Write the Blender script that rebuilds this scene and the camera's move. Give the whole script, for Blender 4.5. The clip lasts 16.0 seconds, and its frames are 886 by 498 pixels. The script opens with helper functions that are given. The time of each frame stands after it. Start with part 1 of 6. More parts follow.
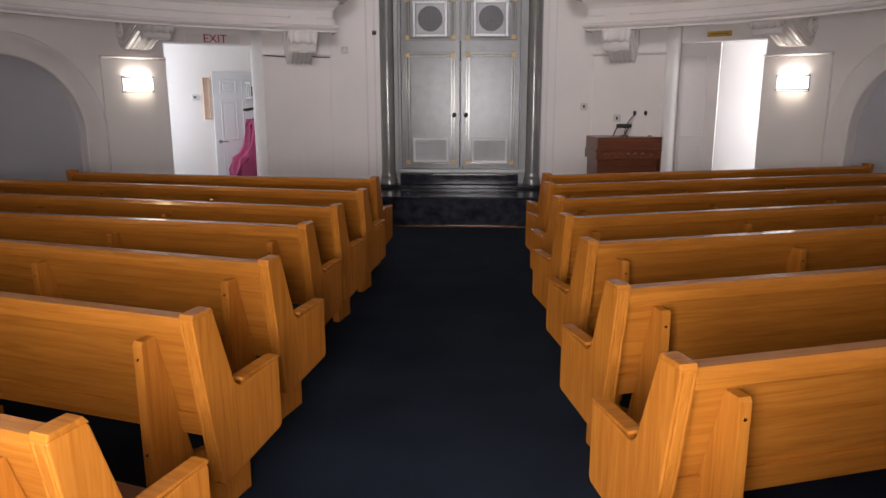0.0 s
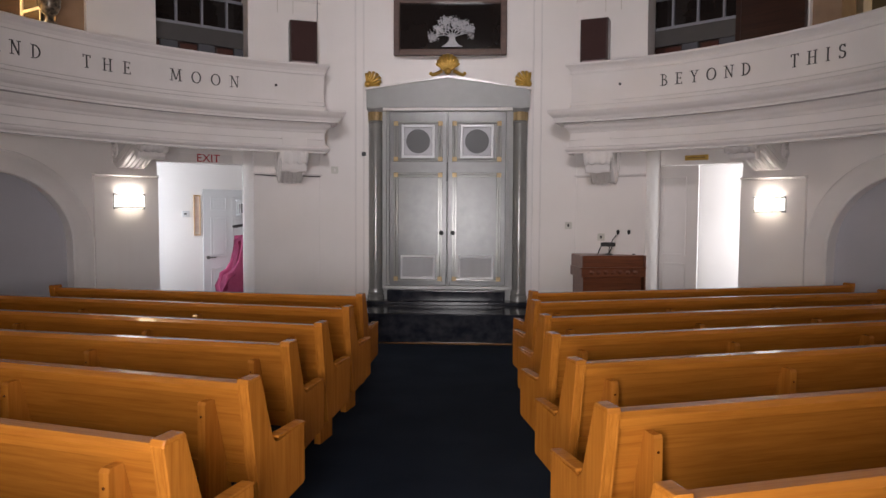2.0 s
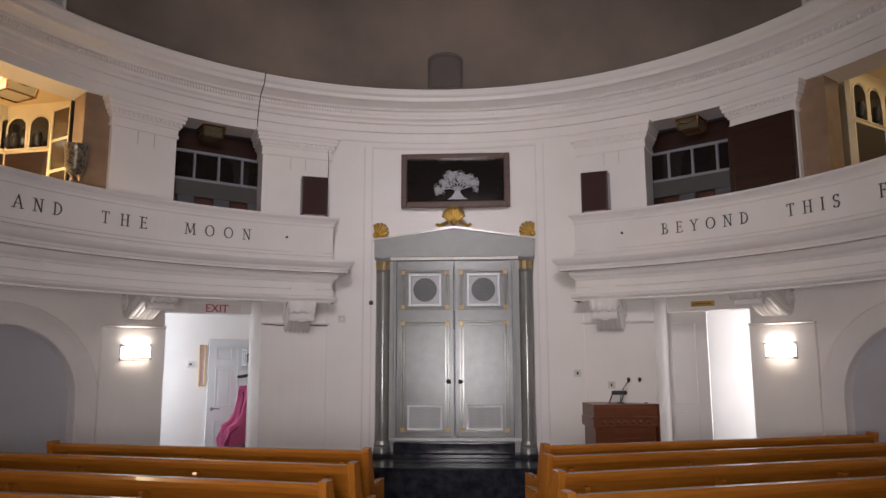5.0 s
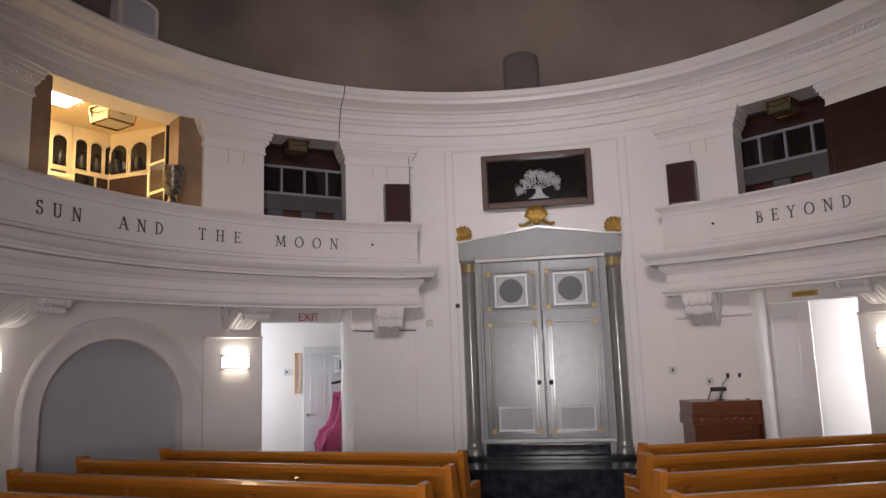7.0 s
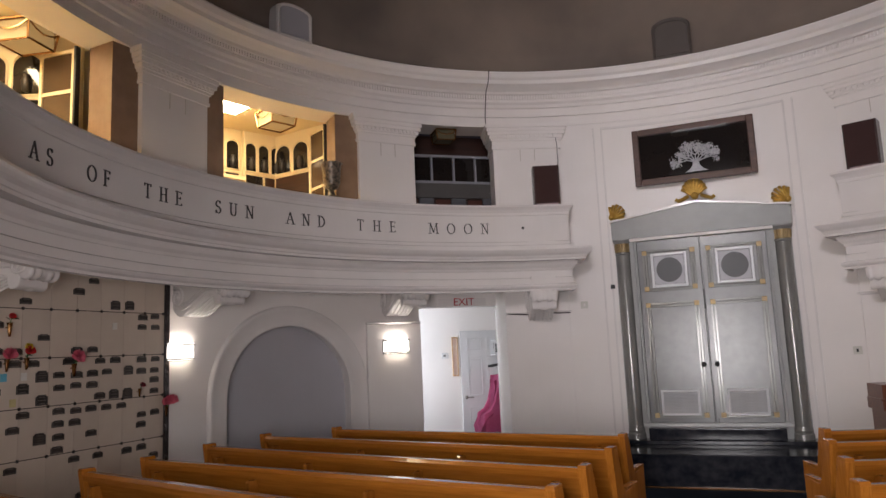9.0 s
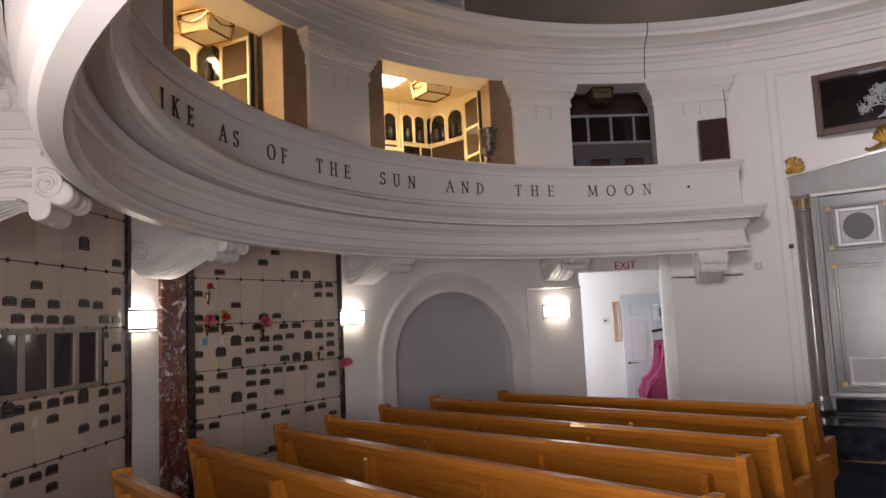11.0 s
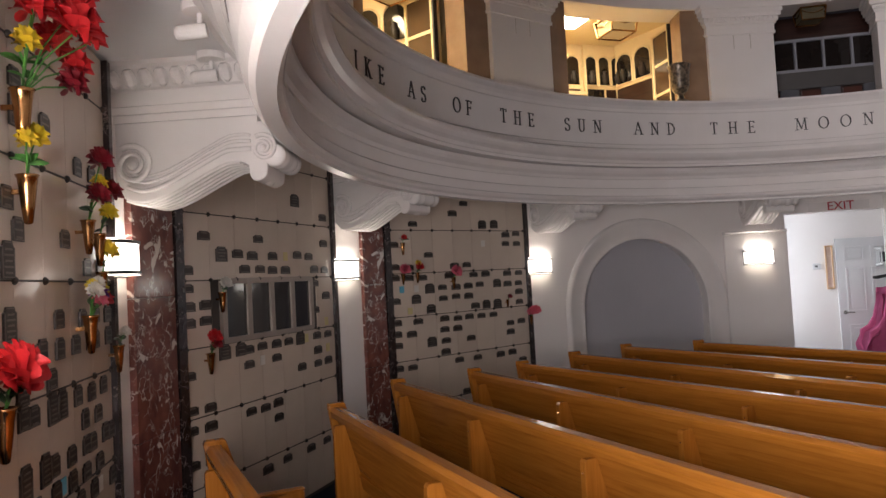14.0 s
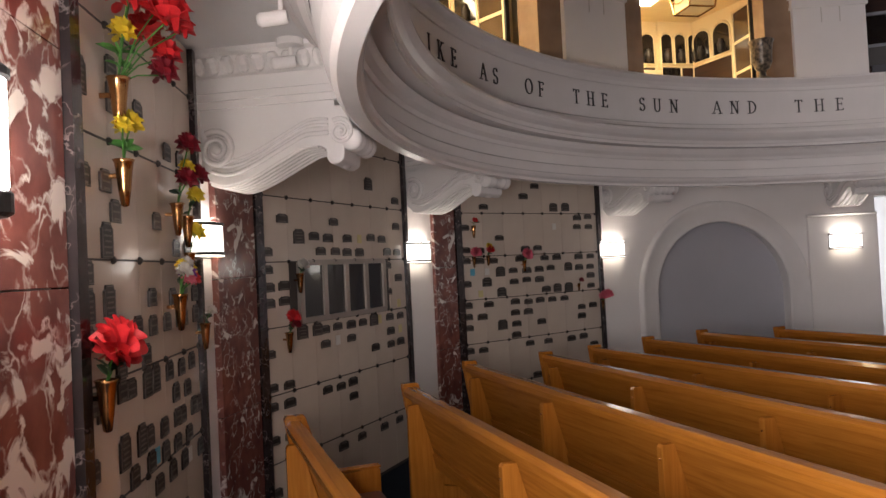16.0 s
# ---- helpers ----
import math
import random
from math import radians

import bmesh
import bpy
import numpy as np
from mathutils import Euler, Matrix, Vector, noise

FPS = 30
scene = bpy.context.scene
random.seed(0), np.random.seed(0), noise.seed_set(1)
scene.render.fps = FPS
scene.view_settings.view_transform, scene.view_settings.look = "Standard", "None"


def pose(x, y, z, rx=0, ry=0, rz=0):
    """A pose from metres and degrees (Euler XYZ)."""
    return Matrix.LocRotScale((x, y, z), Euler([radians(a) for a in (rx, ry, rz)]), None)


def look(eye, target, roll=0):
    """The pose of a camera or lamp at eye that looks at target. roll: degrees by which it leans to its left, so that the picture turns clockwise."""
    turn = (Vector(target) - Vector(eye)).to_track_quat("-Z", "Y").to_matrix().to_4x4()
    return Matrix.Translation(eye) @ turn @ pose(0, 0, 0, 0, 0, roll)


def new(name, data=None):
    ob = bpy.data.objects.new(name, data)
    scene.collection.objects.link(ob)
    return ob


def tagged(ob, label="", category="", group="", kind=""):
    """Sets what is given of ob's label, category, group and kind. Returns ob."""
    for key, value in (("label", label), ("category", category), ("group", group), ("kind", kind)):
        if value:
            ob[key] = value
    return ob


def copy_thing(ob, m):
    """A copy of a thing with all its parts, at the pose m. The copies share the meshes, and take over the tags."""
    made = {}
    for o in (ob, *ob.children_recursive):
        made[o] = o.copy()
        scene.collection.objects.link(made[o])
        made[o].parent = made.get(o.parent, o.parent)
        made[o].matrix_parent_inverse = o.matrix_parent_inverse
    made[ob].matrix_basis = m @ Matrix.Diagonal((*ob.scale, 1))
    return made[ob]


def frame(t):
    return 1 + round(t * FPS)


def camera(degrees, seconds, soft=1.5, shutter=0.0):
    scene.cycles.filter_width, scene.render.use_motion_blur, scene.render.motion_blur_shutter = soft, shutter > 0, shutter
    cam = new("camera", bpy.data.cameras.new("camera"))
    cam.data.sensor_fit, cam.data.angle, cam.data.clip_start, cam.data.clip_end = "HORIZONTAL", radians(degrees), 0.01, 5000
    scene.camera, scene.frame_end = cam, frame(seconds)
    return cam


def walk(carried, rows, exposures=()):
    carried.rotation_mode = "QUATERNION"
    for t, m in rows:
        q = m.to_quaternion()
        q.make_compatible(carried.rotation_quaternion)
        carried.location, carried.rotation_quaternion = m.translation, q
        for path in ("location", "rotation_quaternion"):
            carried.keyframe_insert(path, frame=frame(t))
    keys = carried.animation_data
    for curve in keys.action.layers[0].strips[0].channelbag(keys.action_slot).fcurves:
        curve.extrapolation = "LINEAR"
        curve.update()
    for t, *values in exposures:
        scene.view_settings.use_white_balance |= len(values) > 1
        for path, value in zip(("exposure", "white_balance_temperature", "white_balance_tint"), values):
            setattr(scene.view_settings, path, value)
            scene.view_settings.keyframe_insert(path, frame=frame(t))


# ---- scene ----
cam = camera(64.0, 16.0)
PATH = [
    (0, (-1.103, -0.193, 1.71), (-1.224, 1.756, 1.278), -0.1),
    (0.5, (-1.099, -0.188, 1.712), (-1.21, 1.771, 1.323), -0.0),
    (1, (-1.101, -0.182, 1.709), (-1.203, 1.79, 1.388), 0.1),
    (1.5, (-1.098, -0.171, 1.714), (-1.192, 1.815, 1.491), 0.2),
    (2, (-1.097, -0.165, 1.722), (-1.185, 1.83, 1.612), 0.3),
    (2.5, (-1.099, -0.172, 1.737), (-1.183, 1.826, 1.741), 0.2),
    (3, (-1.095, -0.171, 1.746), (-1.179, 1.825, 1.844), 0.0),
    (3.5, (-1.093, -0.171, 1.751), (-1.177, 1.819, 1.926), -0.1),
    (4, (-1.092, -0.169, 1.752), (-1.179, 1.815, 1.983), -0.1),
    (4.2, (-1.086, -0.166, 1.755), (-1.176, 1.816, 2.004), -0.1),
    (6.3, (-1.162, -0.195, 1.772), (-1.383, 1.767, 2.089), -1.2),
    (6.5, (-1.128, -0.176, 1.763), (-1.385, 1.782, 2.077), -1.5),
    (7, (-1.147, -0.184, 1.765), (-1.478, 1.764, 2.071), -1.9),
    (7.5, (-1.152, -0.184, 1.767), (-1.57, 1.748, 2.069), -2.2),
    (8, (-1.131, -0.178, 1.758), (-1.655, 1.729, 2.055), -2.3),
    (8.5, (-1.144, -0.181, 1.75), (-1.775, 1.694, 2.041), -2.4),
    (9, (-1.138, -0.195, 1.744), (-1.88, 1.641, 2.024), -2.5),
    (9.5, (-1.205, -0.211, 1.765), (-2.051, 1.582, 2.029), -2.7),
    (10, (-1.204, -0.225, 1.767), (-2.153, 1.518, 2.015), -2.9),
    (10.2, (-1.237, -0.24, 1.757), (-2.217, 1.487, 1.997), -2.9),
    (12.3, (-1.298, -0.259, 1.757), (-2.624, 1.231, 1.894), -3.0),
    (12.5, (-1.278, -0.262, 1.746), (-2.631, 1.205, 1.877), -3.2),
    (13, (-1.282, -0.271, 1.744), (-2.693, 1.143, 1.858), -3.2),
    (13.5, (-1.291, -0.28, 1.747), (-2.753, 1.082, 1.845), -3.1),
    (14, (-1.292, -0.29, 1.747), (-2.8, 1.021, 1.832), -3.1),
    (14.5, (-1.308, -0.308, 1.744), (-2.857, 0.955, 1.818), -3.0),
    (15, (-1.306, -0.321, 1.74), (-2.891, 0.896, 1.803), -2.9),
    (15.5, (-1.304, -0.329, 1.738), (-2.916, 0.855, 1.792), -2.8),
    (16, (-1.309, -0.328, 1.74), (-2.936, 0.834, 1.789), -2.8),
]
walk(cam, [(t, look(eye, target, roll)) for t, eye, target, roll in PATH])

# ---- light ----
world = bpy.data.worlds.new("world")
scene.world = world
world.use_nodes = True
wn = world.node_tree.nodes
sky = wn.new("ShaderNodeTexSky")
sky.sky_type, sky.sun_disc = "NISHITA", False
sky.sun_elevation, sky.sun_rotation = radians(40), radians(200)
world.node_tree.links.new(sky.outputs[0], wn["Background"].inputs[0])
wn["Background"].inputs[1].default_value = 0.1
scene.view_settings.exposure = 1.1


def area_lamp(name, eye, target, sx, sy, watts, colour, spread=180):
    lamp = bpy.data.lights.new(name, "AREA")
    lamp.shape, lamp.size, lamp.size_y, lamp.energy, lamp.color, lamp.spread = "RECTANGLE", sx, sy, watts, colour, radians(spread)
    ob = new(name, lamp)
    ob.matrix_world = look(eye, target)
    return ob


# ---- the plan: a round hall ----
CX, CY = -1.5, 5.1
RW, RB, RG = 5.7, 4.68, 5.0          # lower wall, balcony front, gallery piers
SOFFIT, RAIL, SPRING = 2.48, 3.67, 5.63


def cyl(a, z, r):
    return Vector((CX + r * math.cos(radians(a)), CY + r * math.sin(radians(a)), z))


# daylight in the entrance doorway behind the camera, and in the two side rooms
area_lamp("daylight_entrance", (-1.55, -0.9, 1.5), (-1.0, 6.0, 0.2), 1.4, 1.9, 100, (1.0, 0.95, 0.98), 165)
# added fill lamp, free in the air, brightens the wall above the ark
area_lamp("daylight_dome_window", (-1.5, 0.75, 5.45), (-1.5, 10.4, 4.2), 1.6, 0.7, 24, (1.0, 0.93, 0.97), 80)
area_lamp("daylight_exit_room", cyl(141, 1.7, 6.25), cyl(124, 1.3, 6.66), 0.5, 1.8, 19, (0.82, 0.90, 1.0))
area_lamp("daylight_side_room", cyl(40.5, 1.6, 6.4), cyl(52, 1.3, 6.9), 0.5, 2.0, 28, (0.92, 0.95, 1.0))

# ---- materials ----
def mat(name, base, rough=0.5, metal=0.0, second=None, scale=6.0, bump=0.0, bump_scale=60.0, coat=0.0, spread=0.5, emit=None, power=0.0, object_random=0.0):
    """Two-scale noise between two colours, with fine relief."""
    m = bpy.data.materials.new(name)
    m.use_nodes = True
    n, l = m.node_tree.nodes, m.node_tree.links
    b = n["Principled BSDF"]
    b.inputs["Roughness"].default_value, b.inputs["Metallic"].default_value = rough, metal
    b.inputs["Coat Weight"].default_value = coat
    second = second or tuple(c * 0.86 for c in base)
    tc = n.new("ShaderNodeTexCoord")
    big = n.new("ShaderNodeTexNoise")
    big.inputs["Scale"].default_value, big.inputs["Detail"].default_value = scale, 6.0
    ramp = n.new("ShaderNodeValToRGB")
    ramp.color_ramp.elements[0].position, ramp.color_ramp.elements[1].position = 0.5 - spread / 2, 0.5 + spread / 2
    ramp.color_ramp.elements[0].color, ramp.color_ramp.elements[1].color = (*second, 1), (*base, 1)
    l.new(tc.outputs["Object"], big.inputs["Vector"])
    l.new(big.outputs["Fac"], ramp.inputs["Fac"])
    out = ramp.outputs["Color"]
    if object_random:
        info, hsv = n.new("ShaderNodeObjectInfo"), n.new("ShaderNodeHueSaturation")
        rng = n.new("ShaderNodeMapRange")
        rng.inputs["To Min"].default_value, rng.inputs["To Max"].default_value = 1 - object_random, 1 + object_random
        l.new(info.outputs["Random"], rng.inputs["Value"])
        l.new(rng.outputs["Result"], hsv.inputs["Value"])
        l.new(out, hsv.inputs["Color"])
        out = hsv.outputs["Color"]
    l.new(out, b.inputs["Base Color"])
    if bump:
        fine, bp = n.new("ShaderNodeTexNoise"), n.new("ShaderNodeBump")
        fine.inputs["Scale"].default_value, fine.inputs["Detail"].default_value = bump_scale, 4.0
        bp.inputs["Strength"].default_value, bp.inputs["Distance"].default_value = bump, 0.01
        l.new(tc.outputs["Object"], fine.inputs["Vector"])
        l.new(fine.outputs["Fac"], bp.inputs["Height"])
        l.new(bp.outputs["Normal"], b.inputs["Normal"])
    if emit:
        b.inputs["Emission Color"].default_value = (*emit, 1)
        b.inputs["Emission Strength"].default_value = power
    return m


def wood(name, dark, light, rough=0.32, vertical=False):
    m = mat(name, light, rough, coat=0.25)
    n, l = m.node_tree.nodes, m.node_tree.links
    b = n["Principled BSDF"]
    tc, mp = n.new("ShaderNodeTexCoord"), n.new("ShaderNodeMapping")
    mp.inputs["Scale"].default_value = (11.0, 11.0, 0.6) if vertical else (0.55, 11.0, 11.0)
    info = n.new("ShaderNodeObjectInfo")
    l.new(tc.outputs["Object"], mp.inputs["Vector"])
    shift = n.new("ShaderNodeVectorMath")
    shift.operation = "ADD"
    l.new(mp.outputs[0], shift.inputs[0])
    l.new(info.outputs["Random"], shift.inputs[1])
    grain, streak = n.new("ShaderNodeTexNoise"), n.new("ShaderNodeTexNoise")
    grain.inputs["Scale"].default_value, grain.inputs["Detail"].default_value, grain.inputs["Distortion"].default_value = 3.2, 8, 0.9
    streak.inputs["Scale"].default_value, streak.inputs["Detail"].default_value = 14, 3
    l.new(shift.outputs[0], grain.inputs["Vector"])
    l.new(shift.outputs[0], streak.inputs["Vector"])
    mix = n.new("ShaderNodeMath")
    mix.operation = "MULTIPLY_ADD"
    mix.inputs[1].default_value, mix.inputs[2].default_value = 0.35, 0.0
    l.new(streak.outputs["Fac"], mix.inputs[0])
    add = n.new("ShaderNodeMath")
    l.new(mix.outputs[0], add.inputs[0])
    l.new(grain.outputs["Fac"], add.inputs[1])
    ramp = n.new("ShaderNodeValToRGB")
    ramp.color_ramp.elements[0].position, ramp.color_ramp.elements[1].position = 0.45, 0.85
    ramp.color_ramp.elements[0].color, ramp.color_ramp.elements[1].color = (*dark, 1), (*light, 1)
    l.new(add.outputs[0], ramp.inputs["Fac"])
    l.new(ramp.outputs["Color"], b.inputs["Base Color"])
    bp = n.new("ShaderNodeBump")
    bp.inputs["Strength"].default_value, bp.inputs["Distance"].default_value = 0.02, 0.003
    l.new(streak.outputs["Fac"], bp.inputs["Height"])
    l.new(bp.outputs["Normal"], b.inputs["Normal"])
    return m


def veined(name, base, dark, vein, rough=0.12, scale=2.2, width=0.035, patches=0.0):
    """Polished marble: clouded ground, thin bright veins, and pale patches."""
    m = mat(name, base, rough, second=dark, scale=scale * 2, spread=0.4)
    n, l = m.node_tree.nodes, m.node_tree.links
    b = n["Principled BSDF"]
    ground = b.inputs["Base Color"].links[0].from_socket
    tc, warp, vor = n.new("ShaderNodeTexCoord"), n.new("ShaderNodeTexNoise"), n.new("ShaderNodeTexVoronoi")
    warp.inputs["Scale"].default_value, warp.inputs["Detail"].default_value = scale * 1.2, 7
    mixv = n.new("ShaderNodeMix")
    mixv.data_type = "VECTOR"
    mixv.inputs["Factor"].default_value = 0.45
    l.new(tc.outputs["Object"], warp.inputs["Vector"])
    l.new(tc.outputs["Object"], mixv.inputs[4])
    l.new(warp.outputs["Color"], mixv.inputs[5])
    vor.feature = "DISTANCE_TO_EDGE"
    vor.inputs["Scale"].default_value = scale * 2
    l.new(mixv.outputs[1], vor.inputs["Vector"])
    ramp = n.new("ShaderNodeValToRGB")
    ramp.color_ramp.elements[0].position, ramp.color_ramp.elements[1].position = 0.0, width
    ramp.color_ramp.elements[0].color, ramp.color_ramp.elements[1].color = (1, 1, 1, 1), (0, 0, 0, 1)
    l.new(vor.outputs["Distance"], ramp.inputs["Fac"])
    breaks, gate = n.new("ShaderNodeTexNoise"), n.new("ShaderNodeMath")
    breaks.inputs["Scale"].default_value = scale * 1.7
    l.new(tc.outputs["Object"], breaks.inputs["Vector"])
    r2 = n.new("ShaderNodeValToRGB")
    r2.color_ramp.elements[0].position, r2.color_ramp.elements[1].position = 0.42, 0.6
    l.new(breaks.outputs["Fac"], r2.inputs["Fac"])
    gate.operation = "MULTIPLY"
    l.new(ramp.outputs["Color"], gate.inputs[0])
    l.new(r2.outputs["Color"], gate.inputs[1])
    fac = gate.outputs[0]
    if patches:
        pn, pr, mx = n.new("ShaderNodeTexNoise"), n.new("ShaderNodeValToRGB"), n.new("ShaderNodeMath")
        pn.inputs["Scale"].default_value, pn.inputs["Detail"].default_value, pn.inputs["Distortion"].default_value = scale * 1.5, 8, 1.2
        pr.color_ramp.elements[0].position, pr.color_ramp.elements[1].position = 1 - patches, 1.04 - patches
        mx.operation = "MAXIMUM"
        l.new(tc.outputs["Object"], pn.inputs["Vector"])
        l.new(pn.outputs["Fac"], pr.inputs["Fac"])
        l.new(pr.outputs["Color"], mx.inputs[0])
        l.new(fac, mx.inputs[1])
        fac = mx.outputs[0]
    mix = n.new("ShaderNodeMix")
    mix.data_type = "RGBA"
    l.new(fac, mix.inputs["Factor"])
    l.new(ground, mix.inputs[6])
    mix.inputs[7].default_value = (*vein, 1)
    l.new(mix.outputs[2], b.inputs["Base Color"])
    return m


def glass(name, tint=(1, 1, 1), rough=0.02):
    m = bpy.data.materials.new(name)
    m.use_nodes = True
    b = m.node_tree.nodes["Principled BSDF"]
    b.inputs["Base Color"].default_value = (*tint, 1)
    b.inputs["Roughness"].default_value, b.inputs["Transmission Weight"].default_value = rough, 1.0
    return m


PLASTER = mat("white_paint", (0.80, 0.755, 0.73), 0.42, second=(0.75, 0.705, 0.675), scale=1.6, bump=0.06, bump_scale=25)
GLOSSPAINT = mat("white_gloss_paint", (0.76, 0.72, 0.70), 0.22, second=(0.71, 0.67, 0.645), scale=3, bump=0.04, bump_scale=30)
# plaster white greyed, so the dimness under the balcony is in the colour
CEIL_SHADED = mat("shaded_ceiling_white", (0.62, 0.60, 0.60), 0.6, second=(0.57, 0.55, 0.55), scale=1.6, bump=0.06, bump_scale=25)
NICHE = mat("grey_paint", (0.46, 0.45, 0.48), 0.55, second=(0.43, 0.42, 0.45), scale=2, bump=0.03)
CARPET = mat("navy_carpet", (0.015, 0.022, 0.035), 0.95, second=(0.008, 0.0125, 0.021), scale=2.2, bump=0.6, bump_scale=350)
GRANITE = mat("black_stone", (0.008, 0.010, 0.016), 0.14, second=(0.03, 0.03, 0.036), scale=9, spread=0.3, bump=0.03)
CARPET.node_tree.nodes["Principled BSDF"].inputs["Specular IOR Level"].default_value = 0.1
GRANITE.node_tree.nodes["Principled BSDF"].inputs["Specular IOR Level"].default_value = 0.22
DOOR_SILVER = mat("door_silver_paint", (0.13, 0.13, 0.129), 0.30, 0.6, second=(0.10, 0.10, 0.099), scale=7, bump=0.05, bump_scale=14)
SILVER_DULL = mat("dull_silver_paint", (0.31, 0.31, 0.305), 0.42, 0.5, second=(0.27, 0.27, 0.265), scale=5, bump=0.05, bump_scale=30)
ARKGREY = mat("grey_ark_paint", (0.27, 0.27, 0.265), 0.42, 0.1, second=(0.23, 0.23, 0.225), scale=5, bump=0.04, bump_scale=30)
ARKDARK = mat("dark_grey_gloss_paint", (0.25, 0.25, 0.235), 0.2, 0.25, second=(0.20, 0.20, 0.19), scale=4, bump=0.05, bump_scale=9)
GOLD = mat("gilding", (0.62, 0.40, 0.10), 0.35, 0.75, second=(0.42, 0.25, 0.05), scale=25, bump=0.2, bump_scale=90)
GILT_WORN = mat("worn_gilding", (0.40, 0.29, 0.14), 0.45, 0.6, second=(0.26, 0.19, 0.10), scale=25, bump=0.2, bump_scale=90)
OAK = wood("golden_oak", (0.31, 0.103, 0.012), (0.44, 0.158, 0.021), 0.26)
OAK_UP = wood("golden_oak_upright", (0.34, 0.115, 0.014), (0.47, 0.172, 0.024), 0.26, vertical=True)
for m in (OAK, OAK_UP):
    m.node_tree.nodes["Principled BSDF"].inputs["Specular IOR Level"].default_value = 0.32
LECTERN_WOOD = wood("red_brown_wood", (0.10, 0.028, 0.012), (0.19, 0.06, 0.025), 0.35)
DARK_WOOD = wood("dark_wood", (0.018, 0.007, 0.005), (0.04, 0.015, 0.01), 0.35)
CUSHION = mat("brown_vinyl", (0.15, 0.055, 0.035), 0.5, second=(0.11, 0.04, 0.025), scale=8, bump=0.1)
REDMARBLE = veined("red_marble", (0.24, 0.085, 0.066), (0.11, 0.04, 0.035), (0.70, 0.60, 0.54), 0.12, 4.2, 0.045, 0.40)
PALEMARBLE = veined("patched_red_marble", (0.27, 0.085, 0.065), (0.13, 0.04, 0.032), (0.72, 0.60, 0.53), 0.12, 3.0, 0.06, 0.475)
DARKMARBLE = veined("dark_marble_trim", (0.035, 0.025, 0.025), (0.02, 0.015, 0.016), (0.25, 0.2, 0.19), 0.15, 4.0, 0.03)
CREAM = mat("cream_marble", (0.62, 0.525, 0.435), 0.12, second=(0.54, 0.45, 0.37), scale=4, spread=0.7, object_random=0.05)
JOINT = mat("dark_joint", (0.06, 0.05, 0.045), 0.7)
BRONZE = mat("dark_bronze", (0.05, 0.04, 0.036), 0.42, 0.4, second=(0.03, 0.025, 0.022), scale=40, object_random=0.25)
RELIEF = mat("worn_bronze_relief", (0.15, 0.13, 0.115), 0.4, 0.5)
BRASS = mat("brass", (0.42, 0.22, 0.09), 0.22, 1.0, second=(0.30, 0.14, 0.05), scale=18)
BROWNSTONE = mat("brown_marble", (0.30, 0.20, 0.135), 0.25, second=(0.24, 0.155, 0.10), scale=6, spread=0.5)
DOMEPAINT = mat("dome_cloud_paint", (0.25, 0.195, 0.155), 0.85, second=(0.12, 0.097, 0.085), scale=0.42, spread=0.30, bump=0.1, bump_scale=8)
BLACK = mat("black_plastic", (0.02, 0.02, 0.02), 0.4)
LETTERS = mat("dark_letter_metal", (0.035, 0.032, 0.03), 0.5)
RED = mat("red_letters", (0.40, 0.008, 0.025), 0.5)
CREAMWALL = mat("cream_wall", (0.80, 0.66, 0.42), 0.6, second=(0.74, 0.60, 0.37), scale=2)
LAMP_GLASS = mat("lit_lamp_glass", (0.9, 0.9, 0.88), 0.4, emit=(1.0, 0.93, 0.85), power=2.0)
BULB = mat("lit_bulb", (0.9, 0.9, 0.88), 0.4, emit=(1.0, 0.90, 0.80), power=10.0)
BULB_LOW = mat("lit_bulb_below", (0.9, 0.9, 0.88), 0.4, emit=(1.0, 0.86, 0.68), power=3.5)
DRUM_GLASS = mat("lit_drum_glass", (0.9, 0.9, 0.88), 0.4, emit=(1.0, 0.93, 0.88), power=42.0)
PANEL_DIM = mat("dim_ceiling_panel", (0.9, 0.9, 0.9), 0.4, emit=(1.0, 0.82, 0.55), power=1.6)
PANEL_LIGHT = mat("lit_ceiling_panel", (0.9, 0.9, 0.9), 0.4, emit=(1.0, 0.82, 0.55), power=20.0)
DOORPAINT = mat("door_paint", (0.62, 0.61, 0.61), 0.35, second=(0.58, 0.57, 0.57), scale=3)
PINK = mat("pink_cloth", (0.52, 0.10, 0.22), 0.85, second=(0.36, 0.05, 0.13), scale=7, bump=0.2, bump_scale=200)
GLASS_DARK = mat("dark_glass", (0.012, 0.010, 0.010), 0.05, second=(0.02, 0.015, 0.013), scale=2)
ETCHED = mat("etched_white", (0.48, 0.48, 0.50), 0.5, second=(0.30, 0.30, 0.32), scale=30)
PETAL_RED = mat("red_silk_petal", (0.62, 0.02, 0.025), 0.55, second=(0.42, 0.01, 0.015), scale=30)
PETAL_DARK = mat("dark_red_petal", (0.25, 0.008, 0.02), 0.55, second=(0.15, 0.004, 0.01), scale=30)
PETAL_YELLOW = mat("yellow_petal", (0.72, 0.56, 0.03), 0.55, second=(0.62, 0.40, 0.02), scale=30)
PETAL_PINK = mat("pink_petal", (0.70, 0.16, 0.22), 0.55, second=(0.55, 0.08, 0.14), scale=30)
PETAL_PURPLE = mat("purple_petal", (0.16, 0.02, 0.22), 0.55, second=(0.10, 0.01, 0.14), scale=30)
PETAL_WHITE = mat("white_petal", (0.68, 0.64, 0.58), 0.55, second=(0.5, 0.45, 0.4), scale=30)
LEAF = mat("green_leaf", (0.09, 0.30, 0.05), 0.5, second=(0.03, 0.09, 0.02), scale=30)
